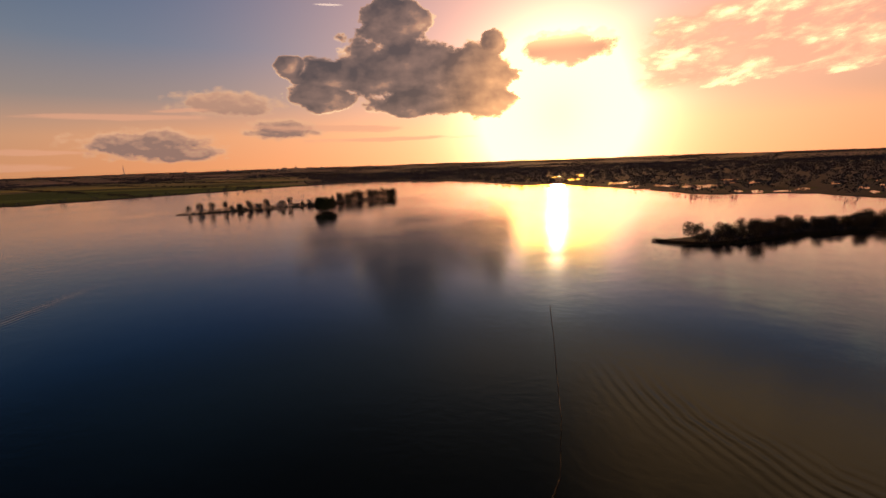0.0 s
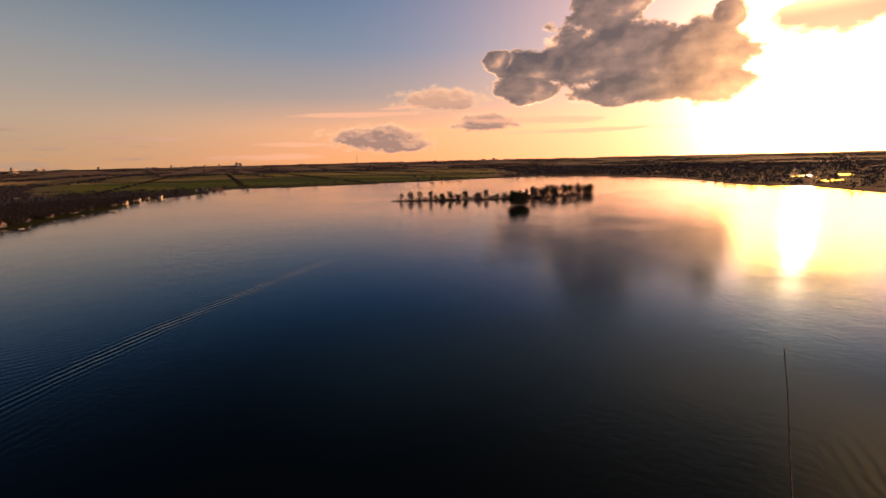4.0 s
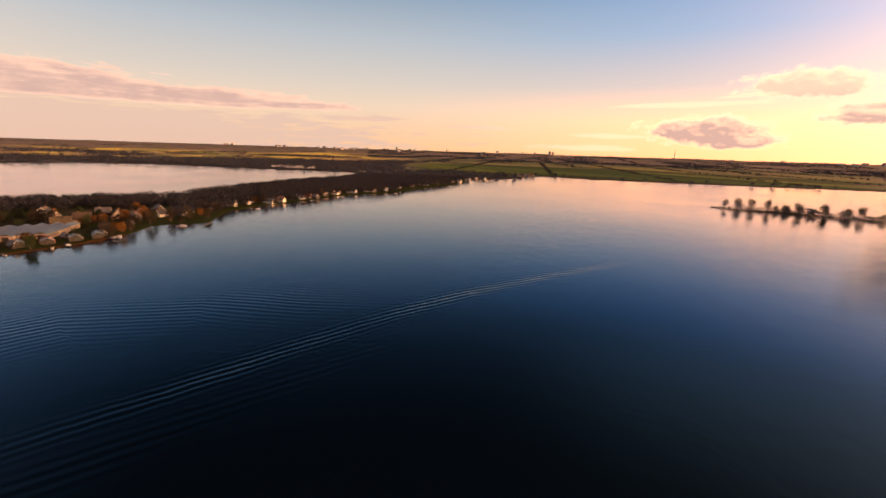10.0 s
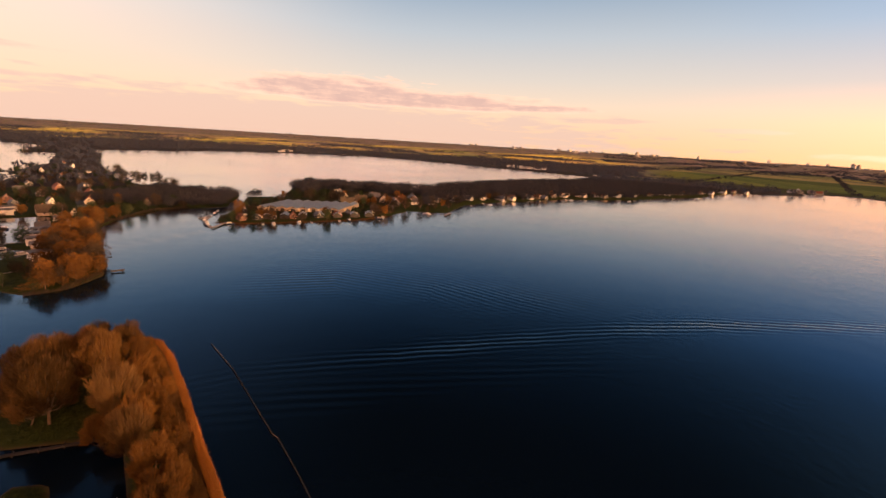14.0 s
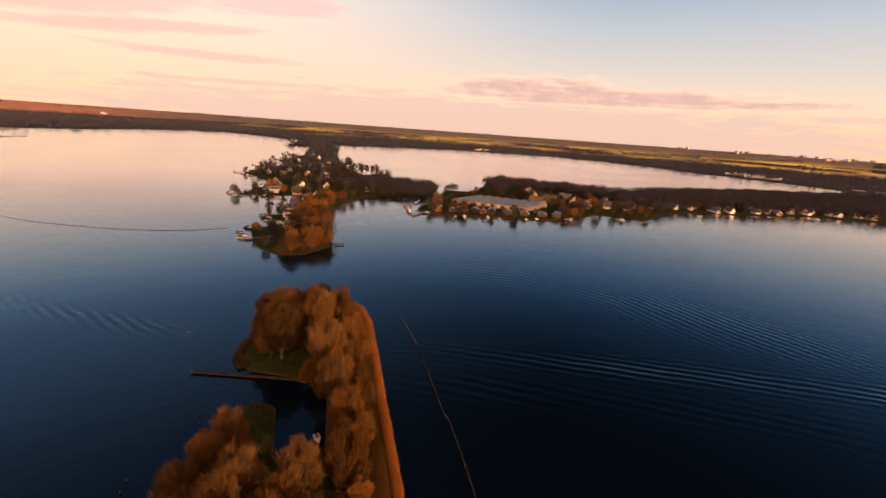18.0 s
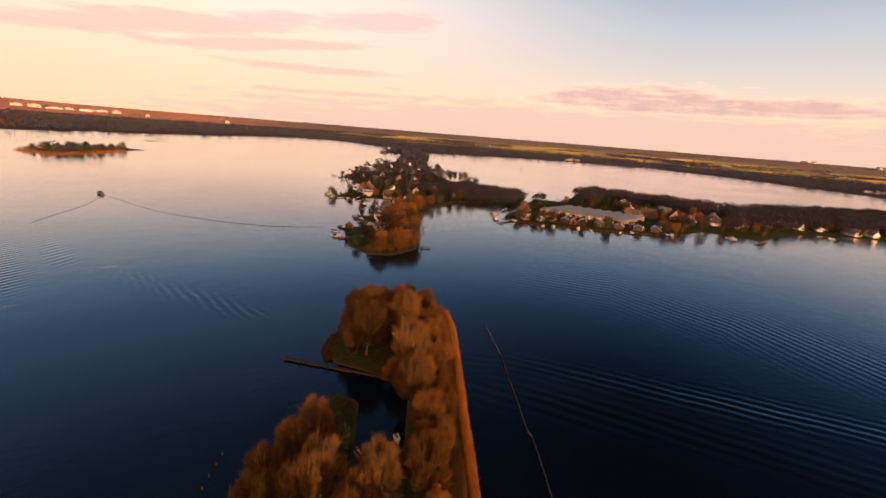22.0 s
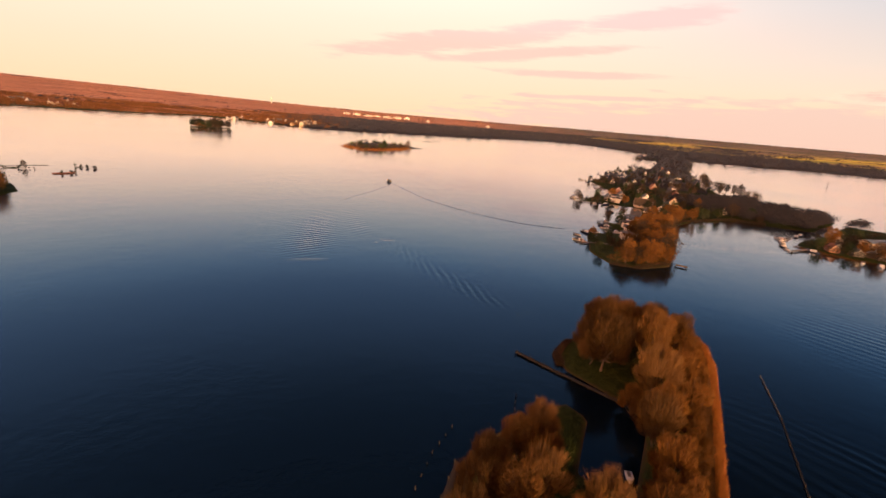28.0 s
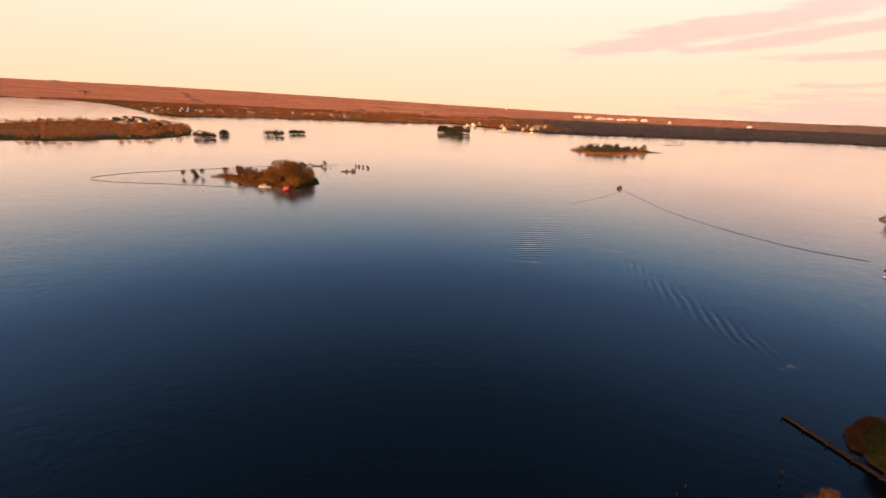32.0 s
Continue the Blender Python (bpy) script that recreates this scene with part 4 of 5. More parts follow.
for i, (x, y, k, size) in enumerate(NEAR_TREES):
    c = copy_thing(near_kinds[k], pose(x, y, float(ground_z(x, y)), 0, 0, i * 67 % 360))
    c.scale = (size, size * 1.04, size)
    tagged(c, group="trees on the near island")


def reed_bed(line, width, tall, per_metre, seed, label, mat=REED, name="reed_bed"):
    """A strip of standing reed along a line."""
    rng = np.random.default_rng(seed)
    out = []
    for (ax, ay), (bx, by) in zip(line[:-1], line[1:]):
        span = math.hypot(bx - ax, by - ay)
        k = int(span * per_metre)
        t, off_ = rng.uniform(0, 1, k), rng.uniform(-0.5, 0.5, k) * width
        x, y = ax + (bx - ax) * t - (by - ay) / span * off_, ay + (by - ay) * t + (bx - ax) / span * off_
        z = np.maximum(ground_z(x, y), -0.25)
        along = np.stack([rng.normal(0, 0.16, k), rng.normal(0, 0.16, k), np.ones(k)], -1)
        along /= np.linalg.norm(along, axis=1, keepdims=True)
        high = tall * rng.uniform(0.8, 1.08, k) * (0.85 + 0.2 * waves(x, y, 4.0, seed))
        out.append(blades(rng, np.stack([x, y, z], -1), along, high, np.full(k, 0.05 + tall * 0.035)))
    return tagged(new(name, soup(name, np.concatenate(out), mat)), label, "reed", kind="stuff")


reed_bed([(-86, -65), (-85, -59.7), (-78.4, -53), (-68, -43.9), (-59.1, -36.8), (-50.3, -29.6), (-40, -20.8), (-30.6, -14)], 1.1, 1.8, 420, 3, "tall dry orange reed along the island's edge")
# inner strip in the darker reed colour, which stands in for its shade
reed_bed([(-84, -64), (-82.6, -60.4), (-76.6, -54.4), (-66.5, -45.6), (-57.6, -38.5), (-48.7, -31.4), (-38.3, -22.9), (-29.6, -15.8)], 3.2, 1.5, 420, 13, "brown reed and bramble behind the lit edge, coloured as shaded", REED_DULL)
reed_bed([(-58, -70), (-52, -66), (-50, -62)], 1.6, 1.2, 160, 4, "dull dry reed at the tip of the island", DULL)
# short grass in the clearings
rng = np.random.default_rng(9)
g = spread_points(31, 60000, (-75, -72, -20, -20), lambda x, y, d: d > 0.8)
up_ = np.stack([rng.normal(0, 0.4, len(g)), rng.normal(0, 0.4, len(g)), np.ones(len(g))], -1)
tagged(new("grass", soup("grass", blades(rng, g, up_ / np.linalg.norm(up_, axis=1, keepdims=True), rng.uniform(0.12, 0.4, len(g)), np.full(len(g), 0.09)), GRASS)),
       "short dark grass in the clearings of the island", "grass", kind="stuff")

PLANKS = {}


def plank_mesh(width, mat):
    if (width, mat.name) not in PLANKS:
        PLANKS[width, mat.name] = Shape().box(0, 0, 0, 0.19, width, 0.04).mesh("plank", mat)
    return PLANKS[width, mat.name]


def jetty(a, b, width, name="jetty", label="weathered wooden jetty on posts over the water", mat=TIMBER, z=0.55, board=0.9):
    """A boardwalk on posts from a to b, with beams and planks of its own."""
    (ax, ay), (bx, by) = a, b
    span, turn = math.hypot(bx - ax, by - ay), math.degrees(math.atan2(by - ay, bx - ax))
    root = thing(name, label, "jetty", at=pose(ax, ay, z, 0, 0, turn))
    for side_ in (-1, 1):
        part("beam", Shape().box(span / 2, side_ * width * 0.38, -0.2, span, 0.14, 0.18), DARK_TIMBER, root)
    for i in range(int(span / 3) + 1):
        for side_ in (-1, 1):
            part("post", Shape().tube((min(i * 3.0, span), side_ * (width / 2 + 0.06), -2.2), (min(i * 3.0, span), side_ * (width / 2 + 0.06), 0.35), 0.11, 0.09, 7), DARK_TIMBER, root)
    k = min(int(span / (0.2 * board / 0.9)), 130)
    data = plank_mesh(width, mat)
    for i in range(k):
        p = new("plank", data)
        p.parent = root
        p.location = ((i + 0.5) * span / k, 0, 0)
        p.scale = (span / k / 0.2, 1, 1)
    return root


jetty((-44.3, -68.2), (-55, -45.5), 0.55, "boardwalk", "long dark wooden boardwalk closing off the small harbour", DARK_TIMBER, 0.35)
jetty((-22, -45), (-14, -35), 0.9, "quay", "dark wooden quay edge along the island", DARK_TIMBER)


def post_row(points, name, label, gap, tall, beam=False):
    """Posts in the water along a line, with a beam and planks between them for a breakwater."""
    root = thing(name, label, "breakwater" if beam else "posts")
    walked = 0.0
    rng = random.Random(len(points))
    post = Shape().tube((0, 0, -1.6), (0, 0, tall), 0.10, 0.08, 7).mesh("post", DARK_TIMBER)
    for i_, ((ax, ay), (bx, by)) in enumerate(zip(points[:-1], points[1:])):
        span = math.hypot(bx - ax, by - ay)
        for i in range(max(1, int(span / gap))):
            t = i / max(1, int(span / gap))
            p = new("post", post)
            p.parent = root
            p.location = (ax + (bx - ax) * t, ay + (by - ay) * t, rng.uniform(-0.12, 0.12))
        if beam:
            turn = math.degrees(math.atan2(by - ay, bx - ax))
            part("beam", Shape().box((ax + bx) / 2, (ay + by) / 2, tall - 0.16, span, 0.06, 0.09, turn), DARK_TIMBER if i_ % 3 else TIMBER, root)
            part("boarding", Shape().box((ax + bx) / 2, (ay + by) / 2, -0.8, span, 0.08, tall + 0.45, turn), DARK_TIMBER, root)
    return root


post_row([(-87, -49), (-77, -39), (-66.5, -30), (-57.8, -22.6), (-57.2, -21.6), (-51, -16.5), (-40, -8), (-26, 6), (-10, 18), (7, 31), (19, 43), (26, 56), (30, 70), (33.5, 86),
          (38, 106), (43, 130)], "breakwater", "long low wooden breakwater of posts and boards in the lake", 2.0, 0.38, True)
post_row([(-37, -56), (-34, -51.5)], "mooring_posts", "short row of wooden mooring posts in the water", 1.4, 0.5)
post_row([(-24, -52), (-19.5, -48), (-15.5, -43), (-12, -38)], "mooring_posts", "row of wooden mooring posts beside the island", 1.7, 0.5)


def boat_hull(length, beam, deck, bow=0.5):
    """Rings of a hull along x, the bow at +x."""
    rings = []
    for k in range(9):
        t = k / 8
        w = beam / 2 * (1 - max(0, (t - bow) / (1 - bow)) ** 2.2 * 0.97) * (0.9 + 0.1 * min(1, t * 4))
        x, rise = (t - 0.5) * length, deck * (1 + 0.25 * t * t)
        rings.append([(x, -w, rise), (x, -w * 0.93, deck * 0.3), (x, -w * 0.35, -0.3 * (1 - t * 0.7)), (x, w * 0.35, -0.3 * (1 - t * 0.7)), (x, w * 0.93, deck * 0.3), (x, w, rise)])
    return rings


def motor_boat(name, label, length=7.0, beam=2.5, mat=HULL, cabin=True, top=WHITE):
    root = thing(name, label, "boat")
    deck = 0.75
    part("hull", Shape().loft(boat_hull(length, beam, deck)), mat, root, smooth=False)
    part("rubbing_strake", Shape().loft([[(x, y * 1.02, z) for x, y, z in (r[0], r[5])] + [(x, y * 1.02, z - 0.1) for x, y, z in (r[5], r[0])] for r in boat_hull(length, beam, deck)[:8]]), SEAT, root)
    part("cockpit_floor", Shape().box(-length * 0.22, 0, deck + 0.02, length * 0.42, beam * 0.72, 0.03), TIMBER, root)
    if cabin:
        part("cabin", Shape().box(length * 0.10, 0, deck, length * 0.36, beam * 0.74, 0.85, taper=0.84), top, root)
        part("cabin_roof", Shape().box(length * 0.08, 0, deck + 0.85, length * 0.36, beam * 0.70, 0.07), top, root)
        for s_ in (-1, 1):
            part("window", Shape().box(length * 0.10, s_ * beam * 0.345, deck + 0.35, length * 0.24, 0.03, 0.32), GLASS, root)
        part("windscreen", Shape().box(length * 0.265, 0, deck + 0.38, 0.04, beam * 0.55, 0.36), GLASS, root)
        part("canvas", Shape().box(-length * 0.24, 0, deck + 0.1, length * 0.26, beam * 0.72, 0.9, taper=0.8), CANVAS, root)
    else:
        part("windscreen", Shape().box(length * 0.12, 0, deck, 0.05, beam * 0.62, 0.4), GLASS, root)
        part("seat", Shape().box(-length * 0.36, 0, deck, length * 0.12, beam * 0.7, 0.35), SEAT, root)
        part("bench", Shape().box(-length * 0.08, 0, deck, length * 0.1, beam * 0.6, 0.32), SEAT, root)
    part("outboard_motor", Shape().box(-length * 0.52, 0, 0.0, 0.4, 0.36, 1.05, taper=0.8), SEAT, root)
    return root


def open_boat(name, label, length=2.5, beam=1.1):
    root = thing(name, label, "boat")
    outer = boat_hull(length, beam, 0.45)
    part("hull", Shape().loft(outer), HULL, root)
    for s_ in (-1, 1):
        part("gunwale", Shape().box(-length * 0.1, s_ * beam * 0.42, 0.46, length * 0.7, 0.2, 0.12), HULL, root)
    part("floor", Shape().box(-length * 0.08, 0, 0.47, length * 0.68, beam * 0.62, 0.02), SEAT, root, "dark boat floor")
    part("bench", Shape().box(-length * 0.05, 0, 0.5, 0.3, beam * 0.8, 0.06), TIMBER, root)
    part("bench", Shape().box(-length * 0.33, 0, 0.5, 0.3, beam * 0.8, 0.06), TIMBER, root)
    return root


o = open_boat("rowing_boat", "small white open boat moored in the harbour basin", 1.8, 0.8)
o.matrix_basis = pose(-42.4, -36.6, 0.0, 0, 0, 60)
m = motor_boat("motor_boat", "small dark motor boat with white cabin, trailing a wake", 6.5, 2.5, HULL_DARK, True)
m.matrix_basis = pose(-74, -282, 0.0, 0, 0, 268)

# ---- houses ----
def gable(shape, w, d, h, rise):
    """Walls of a house w across the front, d deep, with gable ends front and back (front at +x)."""
    x, y = d / 2, w / 2
    v = [(-x, -y, -0.3), (x, -y, -0.3), (x, y, -0.3), (-x, y, -0.3), (-x, -y, h), (x, -y, h), (x, y, h), (-x, y, h), (x, 0, h + rise), (-x, 0, h + rise)]
    return shape.add(v, [(0, 1, 5, 4), (2, 3, 7, 6), (1, 2, 6, 8, 5), (3, 0, 4, 9, 7), (3, 2, 1, 0)])


def house(name, label, w, d, h, rise, wall_mat, roof_mat, gable_windows=2, category="house", group="houses on the shore"):
    root = thing(name, label, category, group)
    part("wall", gable(Shape(), w, d, h, rise), wall_mat, root)
    over, thick = 0.4, 0.16
    slope = math.hypot(w / 2, rise)
    for s_ in (-1, 1):
        ex, ez = s_ * (w / 2 + over), h - rise * over / (w / 2)
        x = d / 2 + over
        v = [(-x, 0, h + rise + 0.02), (x, 0, h + rise + 0.02), (x, ex, ez + 0.02), (-x, ex, ez + 0.02)]
        v += [(a, b, c + thick) for a, b, c in v]
        part("roof", Shape().add(v, [(3, 2, 1, 0), (4, 5, 6, 7), (0, 1, 5, 4), (1, 2, 6, 5), (2, 3, 7, 6), (3, 0, 4, 7)]), roof_mat, root)
        part("bargeboard", Shape().add([(x + 0.03, 0, h + rise - 0.1), (x + 0.03, ex, ez - 0.1), (x + 0.03, ex, ez + 0.16), (x + 0.03, 0, h + rise + 0.2),
                                        (x + 0.08, 0, h + rise - 0.1), (x + 0.08, ex, ez - 0.1), (x + 0.08, ex, ez + 0.16), (x + 0.08, 0, h + rise + 0.2)],
                                       [(0, 1, 2, 3), (7, 6, 5, 4), (0, 4, 5, 1), (2, 6, 7, 3), (1, 5, 6, 2), (3, 7, 4, 0)]), WHITE, root)
    part("chimney", Shape().box(-d * 0.2, w * 0.12, h + rise * 0.4, 0.7, 0.6, rise * 0.6 + 0.9), BRICK, root)

    def window(x, y, z, ww, hh, along_x):
        sx, sy = (ww, 0.08) if along_x else (0.08, ww)
        f = part("window", Shape().box(x, y, z, sx + (0.16 if along_x else 0), sy + (0 if along_x else 0.16), hh + 0.16), WHITE, root)
        ox, oy = (0, math.copysign(0.03, y)) if along_x else (math.copysign(0.03, x), 0)
        part("pane", Shape().box(x + ox, y + oy, z + 0.08, sx, sy, hh), GLASS, f)

    for i in range(gable_windows):
        window(d / 2, (i - (gable_windows - 1) / 2) * w * 0.36, 0.8, w * 0.2, 1.4, False)
    window(d / 2, 0, h + rise * 0.15, w * 0.18, min(1.2, rise * 0.4), False)
    for s_ in (-1, 1):
        window(d * 0.22, s_ * w / 2, 0.9, 1.2, 1.2, True)
        window(-d * 0.22, s_ * w / 2, 0.9, 1.2, 1.2, True)
    part("door", Shape().box(d / 2, w * 0.40, 0.0, 0.1, 0.95, 2.05), TAR, root)
    return root


house_kinds = [house("house", "white gabled house with a grey tiled roof by the lake", 7.0, 9.5, 3.0, 4.2, WHITE, TILE_GREY),
               house("house", "cream house with a red tiled roof by the lake", 7.5, 10.0, 3.0, 3.8, CREAM, TILE_RED),
               house("house", "brick house with a red tiled roof among trees", 8.0, 11.0, 3.2, 4.0, BRICK, TILE_RED),
               house("house", "black boarded house with a grey roof by the water", 7.0, 9.0, 2.8, 3.4, TAR, TILE_GREY),
               house("house", "low cream house with a brown thatched roof", 8.5, 12.0, 2.6, 5.0, CREAM, THATCH),
               house("holiday_cottage", "small white holiday cottage with a low roof", 6.0, 8.0, 2.5, 1.6, WHITE, TILE_GREY)]


def settle(kinds, spots, seed, group="houses on the shore", face=None, big_=0.8, swing=0):
    """Copies of houses at spots, gables towards the lake unless told otherwise."""
    rng = random.Random(seed)
    for x, y in spots:
        if float(land(x, y)) < 0.0:
            continue
        k = rng.choice(kinds)
        turn = (math.degrees(math.atan2(-y, -x)) + swing if face is None else face) + rng.choice([-20, 0, 0, 15, 90])
        c = copy_thing(k, pose(x, y, float(ground_z(x, y)), 0, 0, turn))
        s_ = rng.uniform(0.9, 1.12) * big_
        c.scale = (s_, s_, s_)
        tagged(c, group=group)


STRIP = [(-332, -27), (-335, -14), (-350, -5), (-363, 6), (-378, 17), (-386, 29), (-388, 47), (-397, 57), (-414, 76), (-418, 90), (-443, 104), (-450, 117), (-462, 140), (-470, 164),
         (-484, 184), (-506, 210), (-527, 237), (-550, 268), (-563, 290), (-592, 331), (-604, 352), (-648, 395), (-668, 440), (-431, 76), (-461, 121), (-493, 160), (-511, 196), (-540, 226)]
settle([house_kinds[i] for i in (0, 0, 0, 3, 0, 1, 5)], STRIP, 1, big_=0.6, swing=40)
rng = random.Random(5)
more = []
for (ax, ay), (bx, by) in zip(STRIP[:22], STRIP[1:23]):
    t, back_ = rng.uniform(0.3, 0.7), rng.uniform(4, 22)
    more.append((ax + (bx - ax) * t - back_, ay + (by - ay) * t + back_ * 0.5))
settle([house_kinds[i] for i in (0, 5, 1, 3)], more, 6, big_=0.58, swing=40)
settle([house_kinds[i] for i in (2, 4, 3, 3)], [(-338, -38), (-330, -50), (-322, -66), (-326, -80), (-345, -60), (-355, -92), (-318, -40), (-350, -30), (-305, -72)], 2, "houses behind the marina")
HOMES = [(-182, -178), (-200, -187), (-222, -208), (-240, -228), (-262, -255), (-275, -282), (-300, -300), (-330, -318), (-405, -345), (-360, -330), (-265, -180), (-256, -183),
         (-272, -188), (-300, -222), (-190, -214), (-206, -226), (-186, -170), (-228, -238), (-293, -272), (-386, -372), (-442, -392), (-365, -318), (-272, -296), (-248, -212),
         (-236, -250), (-318, -272), (-345, -300), (-416, -372), (-470, -428), (-282, -240), (-214, -190), (-196, -200)]
settle([house_kinds[i] for i in (1, 3, 5, 3, 3, 2, 0)], HOMES, 3, "houses on the peninsula", None, 0.55)
thatched = copy_thing(house_kinds[4], pose(-212, -203, float(ground_z(-212, -203)), 0, 0, 140))
tagged(thatched, "large low house with a broad grey-brown thatched roof", group="houses on the peninsula")
thatched.scale = (0.8, 0.95, 0.66)


def chalet(x, y, turn, length):
    """A long low chalet: pale boarded walls under a dark flat-pitched roof, with a band of windows."""
    root = thing("holiday_chalet", "long low pale holiday chalet with a dark roof", "chalet", "chalets on the peninsula", at=pose(x, y, float(ground_z(x, y)), 0, 0, turn))
    part("wall", gable(Shape(), 4.6, length, 2.3, 0.5), WHITE, root)
    part("roof", Shape().box(0, 0, 2.75, length + 0.8, 5.4, 0.16, taper=0.98), TILE_GREY, root)
    part("terrace", Shape().box(0, 3.4, 0.0, length, 2.2, 0.18), TIMBER, root)
    for i in range(int(length / 2.4)):
        f = part("window", Shape().box(-length / 2 + 1.2 + i * 2.4, 2.31, 0.7, 1.5, 0.08, 1.2), TAR, root)
        part("pane", Shape().box(-length / 2 + 1.2 + i * 2.4, 2.35, 0.78, 1.34, 0.06, 1.04), GLASS, f)
    part("door", Shape().box(-length / 2 + 0.05, 0.8, 0.0, 0.1, 0.95, 2.05), TAR, root)


for x, y, turn, length in ((-151, -147, 135, 9), (-158, -155, 133, 10), (-165, -163, 135, 9), (-146, -140, 140, 7), (-139, -138, 150, 6), (-172, -168, 130, 8), (-203, -218, 137, 8), (-212, -226, 140, 9)):
    if float(land(x, y)) > 0.3:
        chalet(x, y, turn, length)
# the lane along the middle of the peninsula
lane = [(-170, -147), (-190, -165), (-222, -194), (-262, -230), (-310, -270), (-352, -306), (-394, -342)]
shape, left_, right_ = Shape(), [], []
for i, (x, y) in enumerate(lane):
    (ax, ay), (bx, by) = lane[max(0, i - 1)], lane[min(len(lane) - 1, i + 1)]
    span = math.hypot(bx - ax, by - ay)
    left_.append((x - (by - ay) / span * 2.2, y + (bx - ax) / span * 2.2, float(ground_z(x, y)) + 0.12))
    right_.append((x + (by - ay) / span * 2.2, y - (bx - ax) / span * 2.2, float(ground_z(x, y)) + 0.12))
k = len(lane)
shape.add(left_ + right_, [(i, i + k, i + k + 1, i + 1) for i in range(k - 1)])
# dark blue-grey includes the shadow lying on the lane
ASPHALT = surface("shadowed_asphalt", (0.030, 0.033, 0.040), (0.060, 0.064, 0.072), 0.8, 0.6)
tagged(new("road", shape.mesh("road", ASPHALT)), "narrow lane between the gardens, shadow kept in its dark colour", "road", kind="structure")
settle([house_kinds[i] for i in (3, 2, 3, 5, 3, 3)], [(-228, -111), (-240, -116), (-252, -121), (-277, -137), (-268, -128), (-237, -98), (-243, -88), (-250, -76), (-256, -66), (-262, -56), (-232, -104), (-270, -48), (-247, -104), (-268, -62), (-290, -50), (-296, -40)], 4, "marina buildings", None, 0.5, 25)


# ---- marina sheds ----
def hall(w, d, h, rise, wall_mat=CREAM):
    root = thing("boat_shed", "long low boat shed with cream gable and blue-grey sheet roof", "shed", "marina sheds")
    part("wall", gable(Shape(), w, d, h, rise), wall_mat, root)
    for s_ in (-1, 1):
        v = [(-d / 2 - 0.3, 0, h + rise + 0.03), (d / 2 + 0.5, 0, h + rise + 0.03), (d / 2 + 0.5, s_ * w / 2, h + 0.03), (-d / 2 - 0.3, s_ * w / 2, h + 0.03)]
        v += [(a, b, c + 0.14) for a, b, c in v]
        roof = part("roof", Shape().add(v, [(3, 2, 1, 0), (4, 5, 6, 7), (0, 1, 5, 4), (1, 2, 6, 5), (2, 3, 7, 6), (3, 0, 4, 7)]), SHEET, root)
        ribs = Shape()
        for i in range(int(d / 1.5)):
            x = -d / 2 + i * 1.5
            ribs.add([(x, s_ * 0.1, h + rise + 0.17), (x + 0.1, s_ * 0.1, h + rise + 0.17), (x + 0.1, s_ * w * 0.49, h + 0.25), (x, s_ * w * 0.49, h + 0.25)], [(0, 1, 2, 3)])
        part("roof_seam", ribs, STEEL, roof)
    part("sliding_door", Shape().box(d / 2 + 0.04, 0, 0, 0.1, w * 0.4, h * 0.8), TAR, root)
    part("gable_window", Shape().box(d / 2 + 0.02, 0, h + 0.3, 0.08, w * 0.35, rise * 0.3), GLASS, root)
    return root


shed = hall(6.2, 32.0, 2.3, 1.1)
for i in range(8):
    x, y = -277 - i * 1.05, -112 + i * 6.2
    copy_thing(shed, pose(x, y, float(ground_z(x, y)), 0, 0, -10))
boathouse = hall(4.6, 7.0, 1.8, 1.2, TAR)
tagged(boathouse, "dark little boathouse at the marina's edge")
for x, y in ((-243, -93), (-247, -84), (-252, -75), (-256, -66), (-261, -57), (-266, -49), (-239, -101)):
    copy_thing(boathouse, pose(x, y, float(ground_z(x, y)), 0, 0, 15))
hide_away([shed, boathouse])

# ---- moored boats and jetties ----
boats = [motor_boat("cabin_cruiser", "white cabin cruiser moored at the marina", 8.5, 2.9), motor_boat("motor_launch", "white open motor launch at a mooring", 6.0, 2.2, HULL, False),
         motor_boat("cabin_cruiser", "navy cabin cruiser with white top at a mooring", 9.0, 3.0, HULL_DARK)]
MOORED = [(-225, -92, 30), (-236, -75, 35), (-249, -57, 30), (-266, -40, 20), (-208, -117, 60), (-212, -121, 50), (-217, -124, 40), (-236, -133, 60), (-250, -136, 20), (-134, -150, 40), (-141, -146, 30), (-129, -148, 35), (-196, -222, 45), (-201, -217, 50), (-190, -226, 40), (-262, -306, 30), (-223, -97, 20), (-218, -113, 100), (-233, -81, 30), (-246, -62, 10), (-262, -42, 60), (-222, -128, 40), (-231, -131, 50), (-243, -134, 30), (-116, -140, 120), (-121, -148, 100), (-128, -151, 90),
          (-143, -150, 140), (-144, -158, 150), (-165, -172, 60), (-180, -184, 45), (-186, -205, 30), (-192, -212, 20), (-183, -232, 100), (-190, -240, 80), (-228, -256, 45), (-245, -270, 60),
          (-262, -325, 90), (-290, -345, 30), (-330, -356, 10), (-360, -385, 50), (-380, -402, 20), (-292, -14, 80), (-360, 34, 120), (-400, 82, 60), (-430, 118, 70), (-455, 185, 100), (-508, 255, 80), (-535, 298, 90),
          (-118, -133, 100), (-124, -142, 120), (-133, -152, 110), (-140, -152, 60), (-147, -161, 130), (-155, -170, 40), (-172, -176, 50), (-178, -192, 80), (-184, -213, 30),
          (-181, -226, 110), (-196, -233, 70), (-212, -244, 60), (-246, -284, 100), (-256, -308, 20), (-228, -132, 80)]
